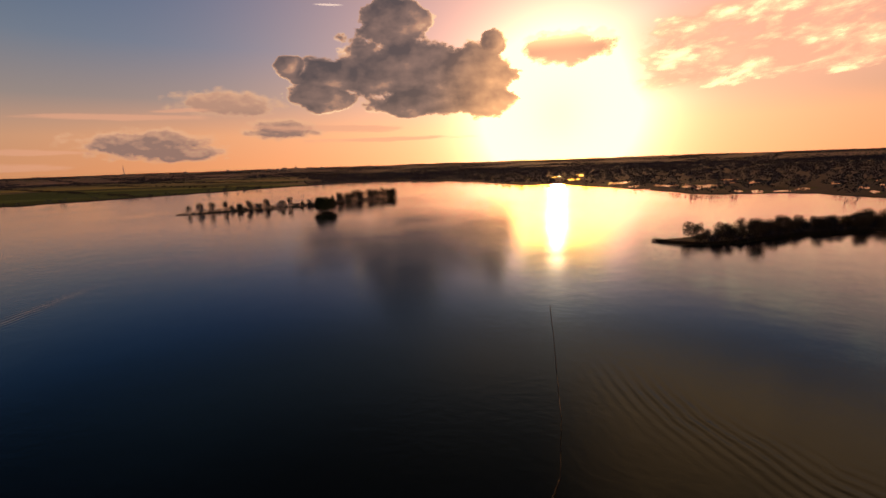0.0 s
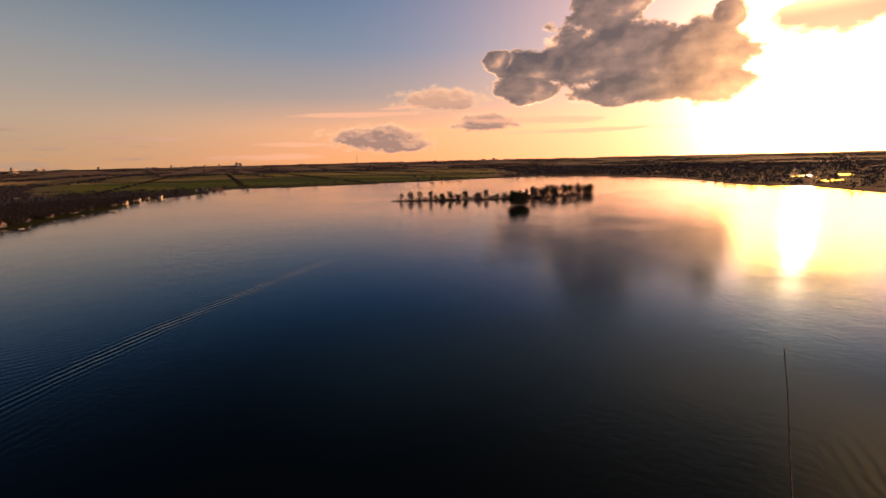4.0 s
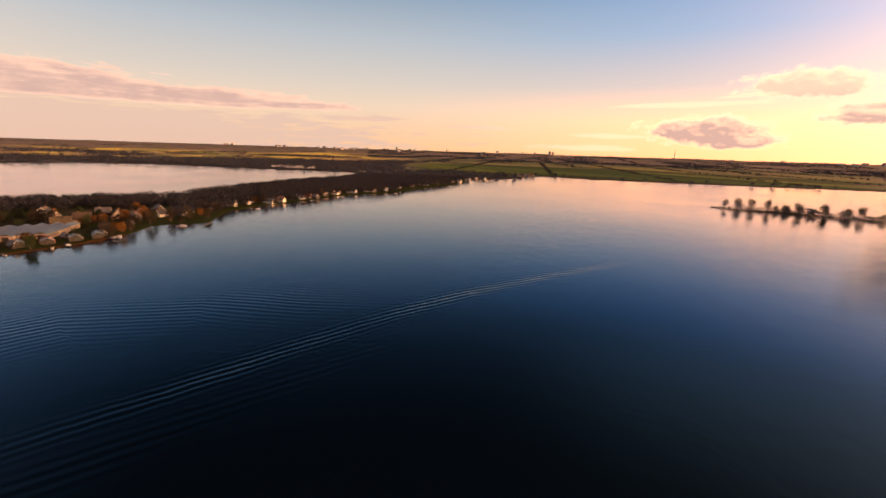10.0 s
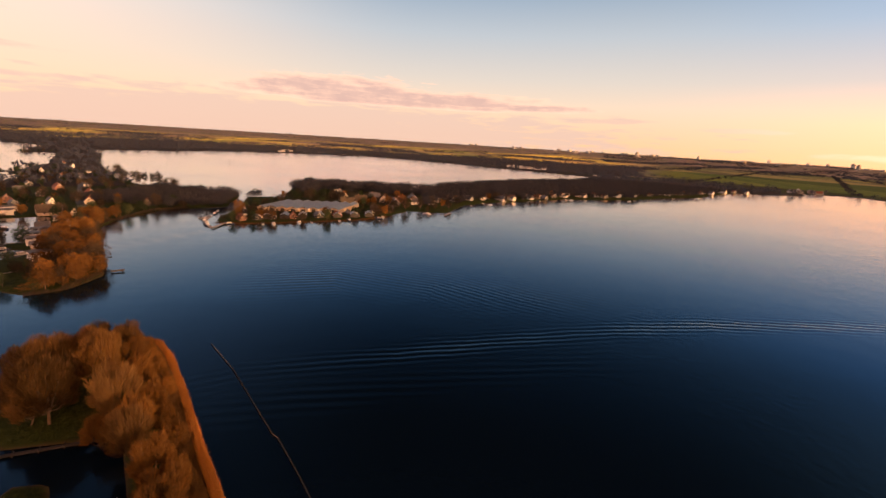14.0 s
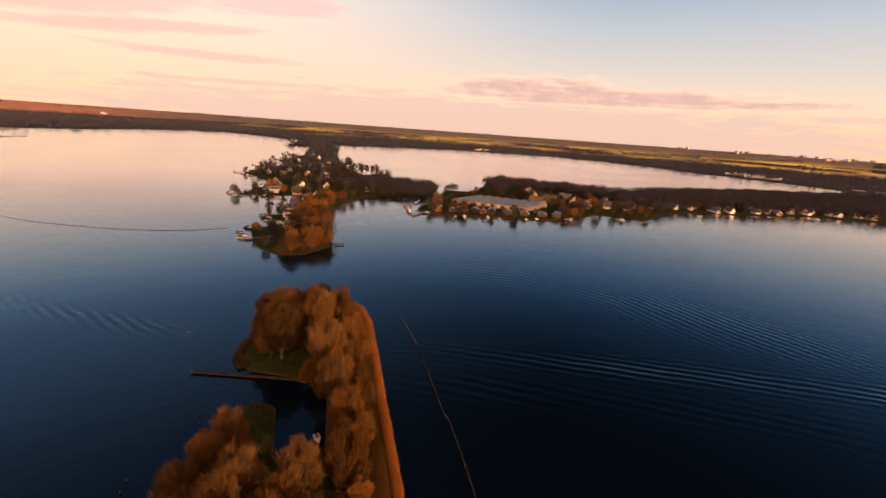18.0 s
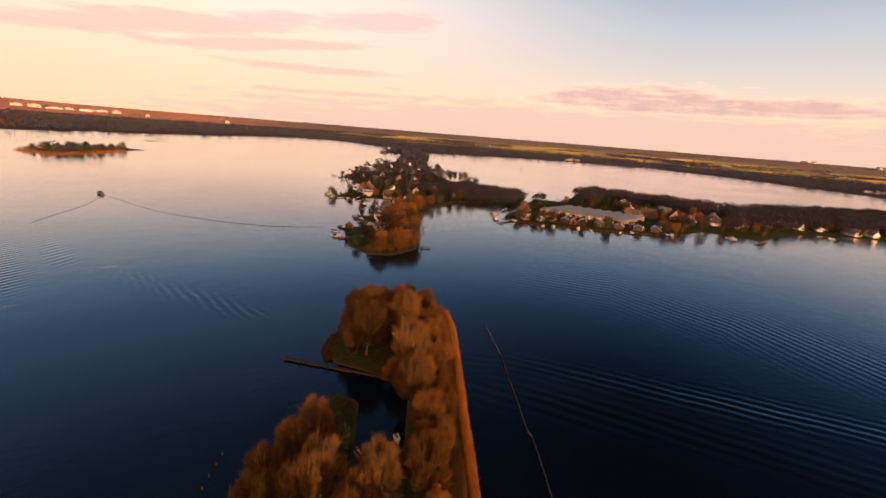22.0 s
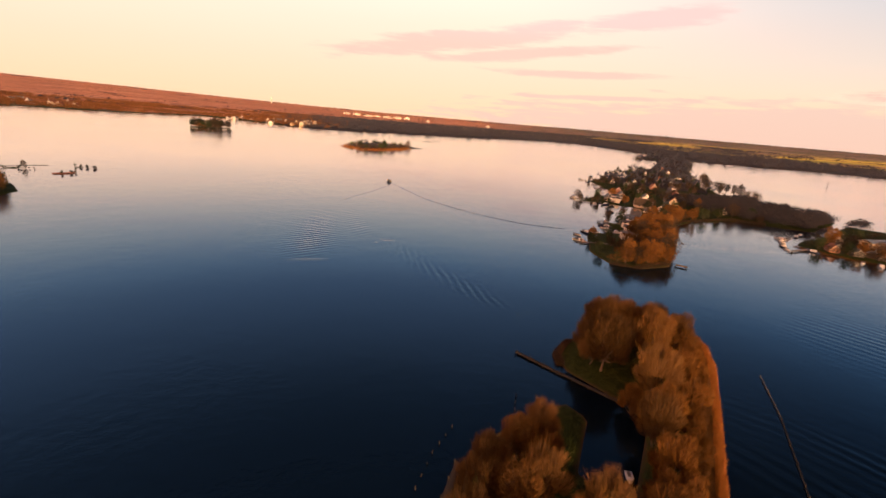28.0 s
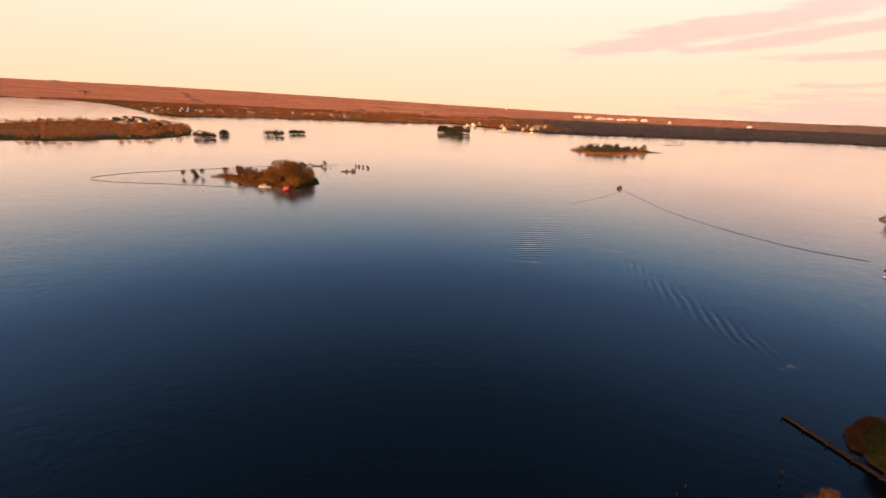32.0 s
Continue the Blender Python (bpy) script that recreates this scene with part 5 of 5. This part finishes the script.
for i, (x, y, a) in enumerate(MOORED):
    if float(land(x, y)) < 0.5:
        moored = tagged(copy_thing(boats[i * 7 % 3], pose(x, y, 0, 0, 0, a)), group="moored boats")
        moored.scale = (0.66, 0.66, 0.62)
hide_away(boats)
for a, b in (((-114, -137), (-124, -133)), ((-205, -114), (-221, -115)), ((-150, -170), (-160, -160)), ((-176, -222), (-192, -216)), ((-180, -228), (-192, -230)), ((-255, -318), (-275, -310)),
             ((-131, -107), (-133, -104)), ((-285, -2), (-300, 2)), ((-392, 80), (-408, 88)), ((-478, 240), (-500, 250)), ((-360, -402), (-385, -398))):
    jetty(a, b, 1.3, "jetty", "wooden jetty on posts at the lake shore", board=2.2)
reed_bed([(-220, -121), (-220, -109), (-228, -91), (-240, -71), (-253, -51), (-271, -38)], 1.8, 1.0, 90, 6, "dull orange reed fringe along the marina shore", REED_DULL)
reed_bed([(-107, -113), (-113, -107), (-128, -108), (-160, -136), (-191, -161), (-206, -167), (-244, -168), (-256, -157)], 1.6, 1.4, 60, 7, "brown reed fringe along the peninsula", DULL)

# ---- trees of the shores and islands ----
def dist_main(x, y):
    return -inside(x, y, LAKE_MAIN)


def clear_of_homes(points):
    """Leaves out points that stand on or right before a house on the peninsula."""
    return [p for p in points if all(math.hypot(p[0] - x - 3, p[1] - y - 3) > 6.5 for x, y in HOMES)]


tip = spread_points(40, 3000, (-165, -150, -108, -104), lambda x, y, d: (d > 1.2) & ((x + 118) * 0.61 - (y + 102) * 0.79 < 13))
plant_trees([mid_kinds[0], mid_kinds[0], mid_kinds[3], mid_kinds[1]], thin_out(tip, 4.6)[:44], 5, "trees on the peninsula", (0.48, 0.78))
edge = spread_points(39, 9000, (-215, -175, -118, -104), lambda x, y, d: (d > 1.5) & (d < 9) & ((x + 118) * 0.61 - (y + 102) * 0.79 < 15))
plant_trees([mid_kinds[0], mid_kinds[0], mid_kinds[3]], thin_out(edge, 5.2)[:44], 18, "trees on the peninsula", (0.55, 0.82))
mid = spread_points(41, 5000, (-260, -260, -150, -130), lambda x, y, d: d > 2.5)
plant_trees([mid_kinds[1], mid_kinds[2], mid_kinds[0], mid_kinds[2], mid_kinds[3]], clear_of_homes(thin_out(mid, 9.0))[:50], 6, "trees on the peninsula", (0.4, 0.8))
back = spread_points(42, 5000, (-420, -420, -240, -230), lambda x, y, d: d > 1.0)
plant_trees([mid_kinds[1], mid_kinds[2], mid_kinds[3], slim_kinds[0], mid_kinds[2]], clear_of_homes(thin_out(back, 11.0))[:64], 7, "trees on the peninsula", (0.4, 0.72))
plant_trees([mid_kinds[0], mid_kinds[1], mid_kinds[3], mid_kinds[2]], thin_out(spread_points(43, 900, (-345, -125, -215, 10), lambda x, y, d: (d > 1.5) & ((x < -300) | (d < 14))), 10.0)[:48], 8,
            "trees by the marina", (0.55, 0.85))
plant_trees(slim_kinds + [mid_kinds[3]], thin_out(spread_points(44, 4000, (-275, 455, -45, 625), lambda x, y, d: (d > 0.8) & (y > 440) & (np.hypot(x + 107, y - 449) > 24)), 8.5)[:44], 9,
            "trees on the narrow island", (0.75, 1.1))
plant_trees([mid_kinds[3], mid_kinds[2]], thin_out(spread_points(45, 900, (-120, 436, -94, 460), lambda x, y, d: d > 0.3), 3.2)[:30], 10, "trees on the round islet", (1.2, 1.75))
plant_trees([mid_kinds[3], mid_kinds[3], mid_kinds[1], mid_kinds[3]], thin_out(spread_points(46, 3000, (140, 205, 330, 292), lambda x, y, d: (d > 1.2) & (x > 128)), 5.5)[:92], 11,
            "trees on the low island", (0.6, 0.95))
plant_trees([mid_kinds[0]], [(114, -237, 0.5), (110, -233, 0.5), (118, -234, 0.5), (112, -241, 0.5), (106, -237, 0.5), (117, -241, 0.5), (108, -229, 0.5)], 12, "trees on the bathing island", (0.95, 1.2))
plant_trees([mid_kinds[0], mid_kinds[2]], [(101, -226, 0.5), (100, -231, 0.5), (104, -243, 0.5), (123, -232, 0.5), (125, -240, 0.5)], 21, "trees on the bathing island", (0.6, 0.85))
plant_trees([mid_kinds[3], mid_kinds[0]], thin_out(spread_points(48, 900, (120, -258, 158, -222), lambda x, y, d: d > 1.5), 5.0)[:20], 13, "shrubs on the bathing island", (0.4, 0.62))
plant_trees([mid_kinds[1], mid_kinds[2], mid_kinds[3]], thin_out(spread_points(49, 1500, (-180, -606, -100, -525), lambda x, y, d: d > 3), 11.0)[:20], 14, "trees on the low shoal", (0.55, 0.9))
plant_trees([mid_kinds[2], mid_kinds[1]], thin_out(spread_points(50, 1500, (44, -808, 116, -735), lambda x, y, d: d > 2), 9.0)[:22], 15, "trees on the wooded islet", (1.0, 1.4))
plant_trees([mid_kinds[2]], thin_out(spread_points(51, 4000, (255, -592, 335, -455), lambda x, y, d: (d > 1) & (y > -595)), 8.0)[:16], 16, "trees on small islets", (0.5, 0.75))
plant_trees(slim_kinds, [(171, -229, 0.2), (164, -235, 0.2), (167, -232, 0.2), (118, -299, 0.2), (-150, -163, 0.3), (-180, -222, 0.3), (-187, -229, 0.3)], 17, "lone trees on reed banks", (0.28, 0.42))
bank_shrubs = []
for bank in BANKS[:4]:
    rng = random.Random(int(bank[0]) + 3)
    for _ in range(int(bank[2] * 0.7)):
        u = rng.uniform(-0.9, 0.9) * bank[2]
        bank_shrubs.append((bank[0] + u * math.cos(radians(bank[4])), bank[1] + u * math.sin(radians(bank[4])), 0.1))
plant_trees([mid_kinds[3], mid_kinds[2]], bank_shrubs, 31, "low shrubs on reed banks", (0.12, 0.24))
spit_shrubs, spit_trees = [], []
for bank in BANKS[14:]:
    rng = random.Random(int(bank[0]))
    for i in range(int(bank[2] / 1.8)):
        u = rng.uniform(-0.9, 0.9) * bank[2]
        x, y = bank[0] + u * math.cos(radians(bank[4])), bank[1] + u * math.sin(radians(bank[4]))
        (spit_trees if i % 4 == 3 else spit_shrubs).append((x, y, float(ground_z(x, y))))
plant_trees([mid_kinds[2], mid_kinds[3], mid_kinds[2]], spit_shrubs, 19, "hedges on narrow spits", (0.22, 0.48))
plant_trees([mid_kinds[1], slim_kinds[1]], spit_trees, 29, "trees on narrow spits", (0.35, 0.6))
plant_trees([slim_kinds[1]], [(-157, -171, 0.2), (-183, -228, 0.3)], 30, "lone trees at the ends of spits", (0.5, 0.62))
plant_trees([mid_kinds[0]], [(-312, -59, 0.4), (-308, -63, 0.4), (-316, -55, 0.4), (-236, -97, 0.4), (-239, -101, 0.4), (-233, -103, 0.4), (-274, -40, 0.4), (-280, -44, 0.4), (-345, -38, 0.4), (-362, -44, 0.4)], 32,
            "orange trees by the marina", (0.5, 0.72))
rng = random.Random(33)
strip_trees = [(x + rng.uniform(-16, 4), y + rng.uniform(-8, 10)) for x, y in STRIP for _ in range(2)]
plant_trees([mid_kinds[1], mid_kinds[2], mid_kinds[1], mid_kinds[0], mid_kinds[3]], [(x, y, float(ground_z(x, y))) for x, y in strip_trees if float(land(x, y)) > 1.5], 34, "garden trees on the strip", (0.4, 0.7))
row_ = [(-385 + i * 6.0 + (i % 3), -302 + i * 9.8, 0.4) for i in range(10)]
plant_trees(slim_kinds, row_, 20, "row of tall trees along the back lake", (0.75, 1.0))
tall_row = [(-112 + i * 5.6 + (i % 2), 543 + i * 7.0, 0.5) for i in range(11)]
plant_trees(slim_kinds, tall_row, 23, "row of tall trees on the narrow island", (1.05, 1.35))
plant_trees([mid_kinds[3], mid_kinds[1]], [(-55, 612, 0.4), (-58, 609, 0.4), (-61, 605, 0.4), (-53, 615, 0.3)], 24, "bushes at the end of the narrow island", (0.9, 1.2))
low_tip = spread_points(38, 2500, (-150, -150, -108, -108), lambda x, y, d: (d > 0.8) & ((x + 118) * 0.61 - (y + 102) * 0.79 > 12))
plant_trees([mid_kinds[3], mid_kinds[0], mid_kinds[2]], [p for p in thin_out(low_tip, 6.0) if min(math.hypot(p[0] - a, p[1] - b) for a, b in ((-138, -142), (-131, -134), (-145, -148), (-134, -147))) > 6][:16], 22,
            "shrubs on the peninsula", (0.3, 0.55))
hide_away(near_kinds + mid_kinds + slim_kinds)
reed_bed([(158, -238), (146, -236), (131, -224), (115, -218), (100, -216)], 9.0, 1.8, 70, 8, "orange reed along the bathing island")
reed_bed([(-88, -564), (-105, -522), (-141, -537), (-176, -569)], 7.0, 1.8, 30, 9, "brown reed along the low shoal")
reed_bed([(122, 228), (129, 216), (140, 211), (156, 213), (191, 227), (243, 232)], 4.0, 1.6, 60, 10, "brown reed along the low island", DULL)
reed_bed([(-268, 462), (-250, 467), (-186, 499), (-138, 523), (-112, 542), (-80, 574), (-50, 614)], 5.0, 1.8, 40, 11, "dark reed along the narrow island", DULL)


def woods(name, label, mat, points, low, high, per, size, seed, wide=0.5):
    rng = np.random.default_rng(seed)
    return tagged(new(name, scatter(seed, points, rng.uniform(low, high, len(points)), mat, name, per, size, wide)), label, "woods", kind="stuff")


islet = spread_points(36, 20000, (250, -600, 340, -450), lambda x, y, d: (d > 0.6) & (dist_main(x, y) < -2))
woods("islet_scrub", "dark low scrub on the small islets", GREEN, islet[:260], 2.0, 5.0, 60, 1.2, 37, 0.6)
shoal = spread_points(30, 6000, (-200, -610, -85, -515), lambda x, y, d: (d > 2) & (x > -180))
woods("shoal_scrub", "brown scrub on the low shoal", DULL, shoal[:320], 1.5, 4.0, 50, 1.3, 29, 0.7)
bath = spread_points(34, 9000, (92, -260, 160, -212), lambda x, y, d: (d > 1.5) & (x < 150))
woods("bathing_scrub", "orange scrub on the bathing island", TWIG_RED, bath[:260], 1.5, 4.0, 90, 0.8, 35, 0.6)
point_ = spread_points(32, 6000, (-165, -152, -108, -102), lambda x, y, d: (d > 0.8) & ((x + 118) * 0.61 - (y + 102) * 0.79 < 16))
woods("tip_scrub", "orange-brown undergrowth at the tip of the peninsula", TWIG_RED, point_[:260], 1.5, 5.0, 90, 0.8, 33, 0.6)

hedge_n = spread_points(59, 9000, (-275, 455, -45, 625), lambda x, y, d: (d > 0.4) & (y > 440))
woods("island_hedge", "low dark shrubs along the narrow island", WOODS, hedge_n[:420], 1.6, 3.6, 40, 1.6, 58, 0.8)
shrub_r = spread_points(57, 6000, (140, 205, 420, 300), lambda x, y, d: (d > 0.8) & (x > 124))
woods("island_scrub", "low dark scrub on the low island", WOODS, shrub_r[:700], 2.0, 4.5, 40, 1.6, 56, 0.8)
belt = spread_points(60, 26000, (-760, -150, -300, 420), lambda x, y, d: (d > 1.5) & (dist_main(x, y) > 16) & (np.hypot(x, y) < 760) & ((x < -372) | (y > -20) | (y < -110)) & (x - y * 0.9 < -240))
woods("wood_belt", "dense belt of low dark leafless trees behind the houses", WOODS, belt[:3200], 6.0, 8.5, 90, 1.0, 61, 0.6)
isle = spread_points(62, 9000, (-345, -225, -250, -140), lambda x, y, d: (d > 1.5) & (x + y < -398))
woods("island_wood", "dense low dark wood on a small island", WOODS, isle[:700], 4.0, 6.0, 80, 1.0, 63, 0.6)
yard = spread_points(68, 9000, (-345, -128, -218, -35), lambda x, y, d: (d > 1.2) & ((x > -258) | (x < -300) | (y > -58) | (y < -117)))
woods("marina_hedges", "dark hedges and shrubs round the marina", DULL, yard[:420], 1.2, 4.2, 40, 1.3, 69, 0.5)
under = spread_points(55, 14000, (-430, -430, -108, -104), lambda x, y, d: (d > 1.0) & (x + y > -830))
low_growth = np.array(clear_of_homes(under[:1000]))
woods("peninsula_scrub", "brown scrub between the gardens", DULL, low_growth[::2], 1.0, 3.0, 40, 1.0, 54, 0.6)
woods("peninsula_hedges", "dark green hedges between the gardens", GREEN, low_growth[1::2], 0.8, 2.4, 44, 0.9, 53, 0.7)
gap = spread_points(64, 3000, (-640, 0, -330, 400), lambda x, y, d: (d > 3) & (d < 20))
woods("garden_trees", "leafless trees and hedges between the lakeside houses", WOODS, gap[:650], 3.0, 8.0, 60, 1.1, 65, 0.45)
lft = spread_points(66, 12000, (335, -700, 640, -285), lambda x, y, d: (d > 2) & (dist_main(x, y) < -2))
woods("reddish_wood", "orange-lit leafless wood on a long island", WOODS_SUNLIT, lft[:1500], 2.0, 6.5, 60, 1.2, 67, 0.42)


w = spread_points(70, 420000, (-2400, -2400, 2400, 2400), wooded)
# trees opposite the sun take the colour with sunlight in it
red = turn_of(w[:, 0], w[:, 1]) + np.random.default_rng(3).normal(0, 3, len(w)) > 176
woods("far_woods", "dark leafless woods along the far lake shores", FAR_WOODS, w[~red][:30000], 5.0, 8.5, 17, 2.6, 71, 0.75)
woods("far_reddish_woods", "orange-lit leafless woods on the far shore", WOODS_SUNLIT, w[red][:14000], 4.0, 8.0, 16, 2.6, 72, 0.75)
hedge = spread_points(73, 60000, (-2400, 300, 900, 2400), lambda x, y, d: (d > 4) & (land_use(x, y)[0] > 0.3) & (np.sin((x * 0.62 + y * 0.78) / 38) > 0.985))
woods("hedgerows", "rows of trees between the meadows", WOODS, hedge[:1500], 4.0, 7.0, 20, 2.2, 74, 0.6)
lines = spread_points(75, 700000, (-4800, -4800, 4800, 4800), lambda x, y, d: (d > 30) & (np.hypot(x, y) > 1700) & (np.hypot(x, y) < 4750)
                      & ((np.sin((x * 0.62 + y * 0.78) / 95 + waves(x, y, 700.0, 1.0)) > 0.97) | (waves(x, y, 260.0, 7.0) > np.where((turn_of(x, y) < 72) & (np.hypot(x, y) > 2350), 0.05, np.where(np.hypot(x, y) > 3000, 0.93, 0.78))))
                      & ((turn_of(x, y) < 72) | (np.hypot(x, y) < 3100) | (waves(x, y, 150.0, 9.0) > 0.2)))
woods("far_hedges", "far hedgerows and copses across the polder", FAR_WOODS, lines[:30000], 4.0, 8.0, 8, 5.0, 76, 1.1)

# ---- far shore villages, flats, mast and skyline ----
def at_turn(t, r):
    return -math.sin(radians(t)) * r, math.cos(radians(t)) * r


rng = random.Random(77)
settle([house_kinds[0], house_kinds[1], house_kinds[5]], [at_turn(rng.uniform(174, 184), rng.uniform(1010, 1250)) for _ in range(40)], 78, "houses of the far village", 80, 1.15)
settle([house_kinds[0], house_kinds[1]], [at_turn(rng.uniform(197, 222), rng.uniform(1330, 1600)) for _ in range(54)], 79, "houses of the far village", 80, 1.3)
settle([house_kinds[0], house_kinds[5]], [at_turn(rng.uniform(218, 222.5), rng.uniform(800, 900)) for _ in range(14)], 80, "houses on the long island", 80, 1.1)
settle([house_kinds[0], house_kinds[1]], [at_turn(rng.uniform(50, 54), rng.uniform(930, 1000)) for _ in range(10)], 81, "houses at the meadow's edge")
hide_away(house_kinds)


def block(name, label, w, d, h, mat, floors, group):
    """A plain block of flats with rows of windows."""
    root = thing(name, label, "building", group)
    part("wall", Shape().box(0, 0, -3, w, d, h + 3), mat, root)
    part("roof", Shape().box(0, 0, h, w * 0.3, d * 0.5, 3.0), mat, root)
    step_ = h / floors
    for i in range(floors):
        part("window_band", Shape().box(0, 0, i * step_ + step_ * 0.35, w + 0.3, d + 0.3, step_ * 0.4), GLASS, root)
    return root


def stand(kind, t, r, face, size=(1, 1, 1)):
    x, y = at_turn(t, r)
    c = copy_thing(kind, pose(x, y, float(ground_z(x, y)), 0, 0, face))
    c.scale = size
    return c


flat = block("apartment_block", "pale sunlit block of flats far beyond the lake", 34, 12, 13, CONCRETE, 5, "far flats")
for t, r, sx in ((163.2, 3600, 0.8), (164.4, 3650, 1.0), (165.6, 3550, 1.2), (166.9, 3620, 0.7), (168.0, 3580, 1.3), (169.4, 3640, 1.0), (170.6, 3700, 0.9), (160.6, 3300, 0.4), (153.0, 3300, 0.5)):
    stand(flat, t, r, t + 10, (sx * 1.7, 1, rng.uniform(0.7, 1.25)))
town = block("town_building", "far grey building on the city skyline", 40, 30, 30, TOWN, 6, "city skyline")
for i in range(46):
    t = rng.choice([rng.uniform(44, 70), rng.uniform(46, 58), rng.uniform(14, 34), rng.uniform(66, 90)])
    stand(town, t, rng.uniform(4200, 4700), t + 50, (rng.uniform(0.4, 1.2), 1, rng.uniform(0.25, 0.55)))
for t, high in ((68.4, 1.7), (50.9, 1.2), (49.1, 1.9), (48.7, 1.6), (55.6, 1.4), (17.7, 1.2), (62.0, 1.3), (52.4, 1.1)):
    stand(town, t, 4550, t + 50, (0.45, 0.6, high * 0.6))
hide_away([flat, town])
mx, my = at_turn(35.1, 4600)
mz = float(ground_z(mx, my))
mast = thing("radio_mast", "tall thin radio mast on the horizon", "mast", at=pose(mx, my, mz))
part("shaft", Shape().tube((0, 0, -4), (0, 0, 62), 4.0, 3.0, 8), TOWN, mast)
part("antenna", Shape().tube((0, 0, 62), (0, 0, 84), 1.6, 0.8, 6), STEEL, mast)
part("platform", Shape().tube((0, 0, 40), (0, 0, 44), 6.5, 6.5, 10), TOWN, mast)
wt = at_turn(179.2, 4300)
tower = thing("water_tower", "small pale tower standing up from the far woods", "tower", at=pose(*wt, float(ground_z(*wt))))
part("shaft", Shape().tube((0, 0, -4), (0, 0, 34), 6, 5, 10), CONCRETE, tower)
part("tank", Shape().tube((0, 0, 34), (0, 0, 46), 8.5, 8.5, 12), CONCRETE, tower)


def glasshouse(x, y, turn, length):
    root = thing("greenhouse", "long low white greenhouse beyond the back lake", "greenhouse", "greenhouses", at=pose(x, y, float(ground_z(x, y)), 0, 0, turn))
    for i in range(3):
        part("bay", gable(Shape(), 8.0, length, 3.0, 1.6), WHITE, root).location = (0, i * 8.02, 0)


for t, r, turn, ln in ((80.5, 1060, 20, 60), (82.0, 1100, 20, 50), (79.0, 1040, 25, 40), (110.8, 1260, 10, 80)):
    glasshouse(*at_turn(t, r), t + 90 - turn, ln)

# ---- bathing island: floating boom, kiosk boats, buoys ----
boom = thing("floating_boom", "thin dark floating line round the bathing water", "boom")
loop = [(96, -212), (112, -211), (131, -210), (162, -207), (180, -204), (192, -203), (202, -204.5), (207, -208), (209, -213), (208, -219), (203, -231), (190, -245), (174, -262), (152, -284), (137, -300), (112, -312)]
for (ax, ay), (bx, by) in zip(loop[:-1], loop[1:]):
    part("float_line", Shape().tube((ax, ay, 0.08), (bx, by, 0.08), 0.09, 0.09, 6), SEAT, boom)
kiosk = motor_boat("service_boat", "bright red service boat moored at the bathing island", 8.0, 3.0, HULL_RED, True, HULL_RED)
kiosk.matrix_basis = pose(103, -212, 0, 0, 0, 95)
raft = motor_boat("work_boat", "white work boat moored at the bathing island", 6.0, 2.4, HULL, True, CREAM)
raft.matrix_basis = pose(116, -214.5, 0, 0, 0, 20)
buoy = thing("buoy", "small white buoy floating on the lake", "buoy", at=pose(138, -198, 0))
part("float", Shape().tube((0, 0, -0.3), (0, 0, 0.35), 0.35, 0.35, 10), WHITE, buoy)
part("pin", Shape().tube((0, 0, 0.35), (0, 0, 0.8), 0.08, 0.05, 6), STEEL, buoy)
swim = thing("swimming_raft", "orange-brown swimming raft on the lake", "raft", at=pose(96, -283, 0.1, 0, 0, 25))
part("deck", Shape().box(0, 0, 0.1, 9, 3.2, 0.15), ORANGE, swim)
for i in (-1, 1):
    part("float", Shape().tube((-4.3, i * 1.2, 0), (4.3, i * 1.2, 0), 0.3, 0.3, 8), DARK_TIMBER, swim)
mark = thing("channel_marker", "dark pole marker standing in the back lake", "marker", at=pose(-640, -330, 0))
part("pole", Shape().tube((0, 0, -2), (0, 0, 3.2), 0.25, 0.2, 8), TAR, mark)
part("topmark", Shape().tube((0, 0, 3.2), (0, 0, 4.6), 1.1, 0.2, 8), TAR, mark)


# ---- wake of the motor boat: low ridges spreading from the stern ----
def ridge(points, width, high, name, label):
    shape, rings = Shape(), []
    for i, (x, y) in enumerate(points):
        (ax, ay), (bx, by) = points[max(0, i - 1)], points[min(len(points) - 1, i + 1)]
        span = math.hypot(bx - ax, by - ay)
        nx, ny = -(by - ay) / span * width / 2, (bx - ax) / span * width / 2
        rings.append([(x + nx, y + ny, 0.004), (x + nx * 0.3, y + ny * 0.3, high * 0.8), (x, y, high), (x - nx * 0.3, y - ny * 0.3, high * 0.8), (x - nx, y - ny, 0.004)])
    return tagged(new(name, shape.loft(rings, False).mesh(name, WATER, True)), label, "wake", kind="structure")


def curve(points, k=8):
    """A smooth line through points."""
    out = []
    p = [points[0], *points, points[-1]]
    for a, b, c, d in zip(p, p[1:], p[2:], p[3:]):
        for i in range(k):
            t = i / k
            out.append(tuple(0.5 * (2 * b[j] + (c[j] - a[j]) * t + (2 * a[j] - 5 * b[j] + 4 * c[j] - d[j]) * t * t + (3 * b[j] - a[j] - 3 * c[j] + d[j]) * t ** 3) for j in (0, 1)))
    return out + [points[-1]]


ridge(curve([(-74.5, -277), (-77, -250), (-80, -223), (-86, -204), (-94, -186), (-107, -168), (-122, -158)]), 0.8, 0.13, "wake_wave", "long low wake wave behind the motor boat")
ridge(curve([(-73.5, -277), (-66, -262), (-57, -248), (-47, -236), (-36, -222)]), 0.7, 0.11, "wake_wave", "long low wake wave behind the motor boat")
ridge(curve([(-74, -278), (-72, -265), (-70, -250)]), 0.8, 0.10, "wake_wave", "churned water straight behind the motor boat")
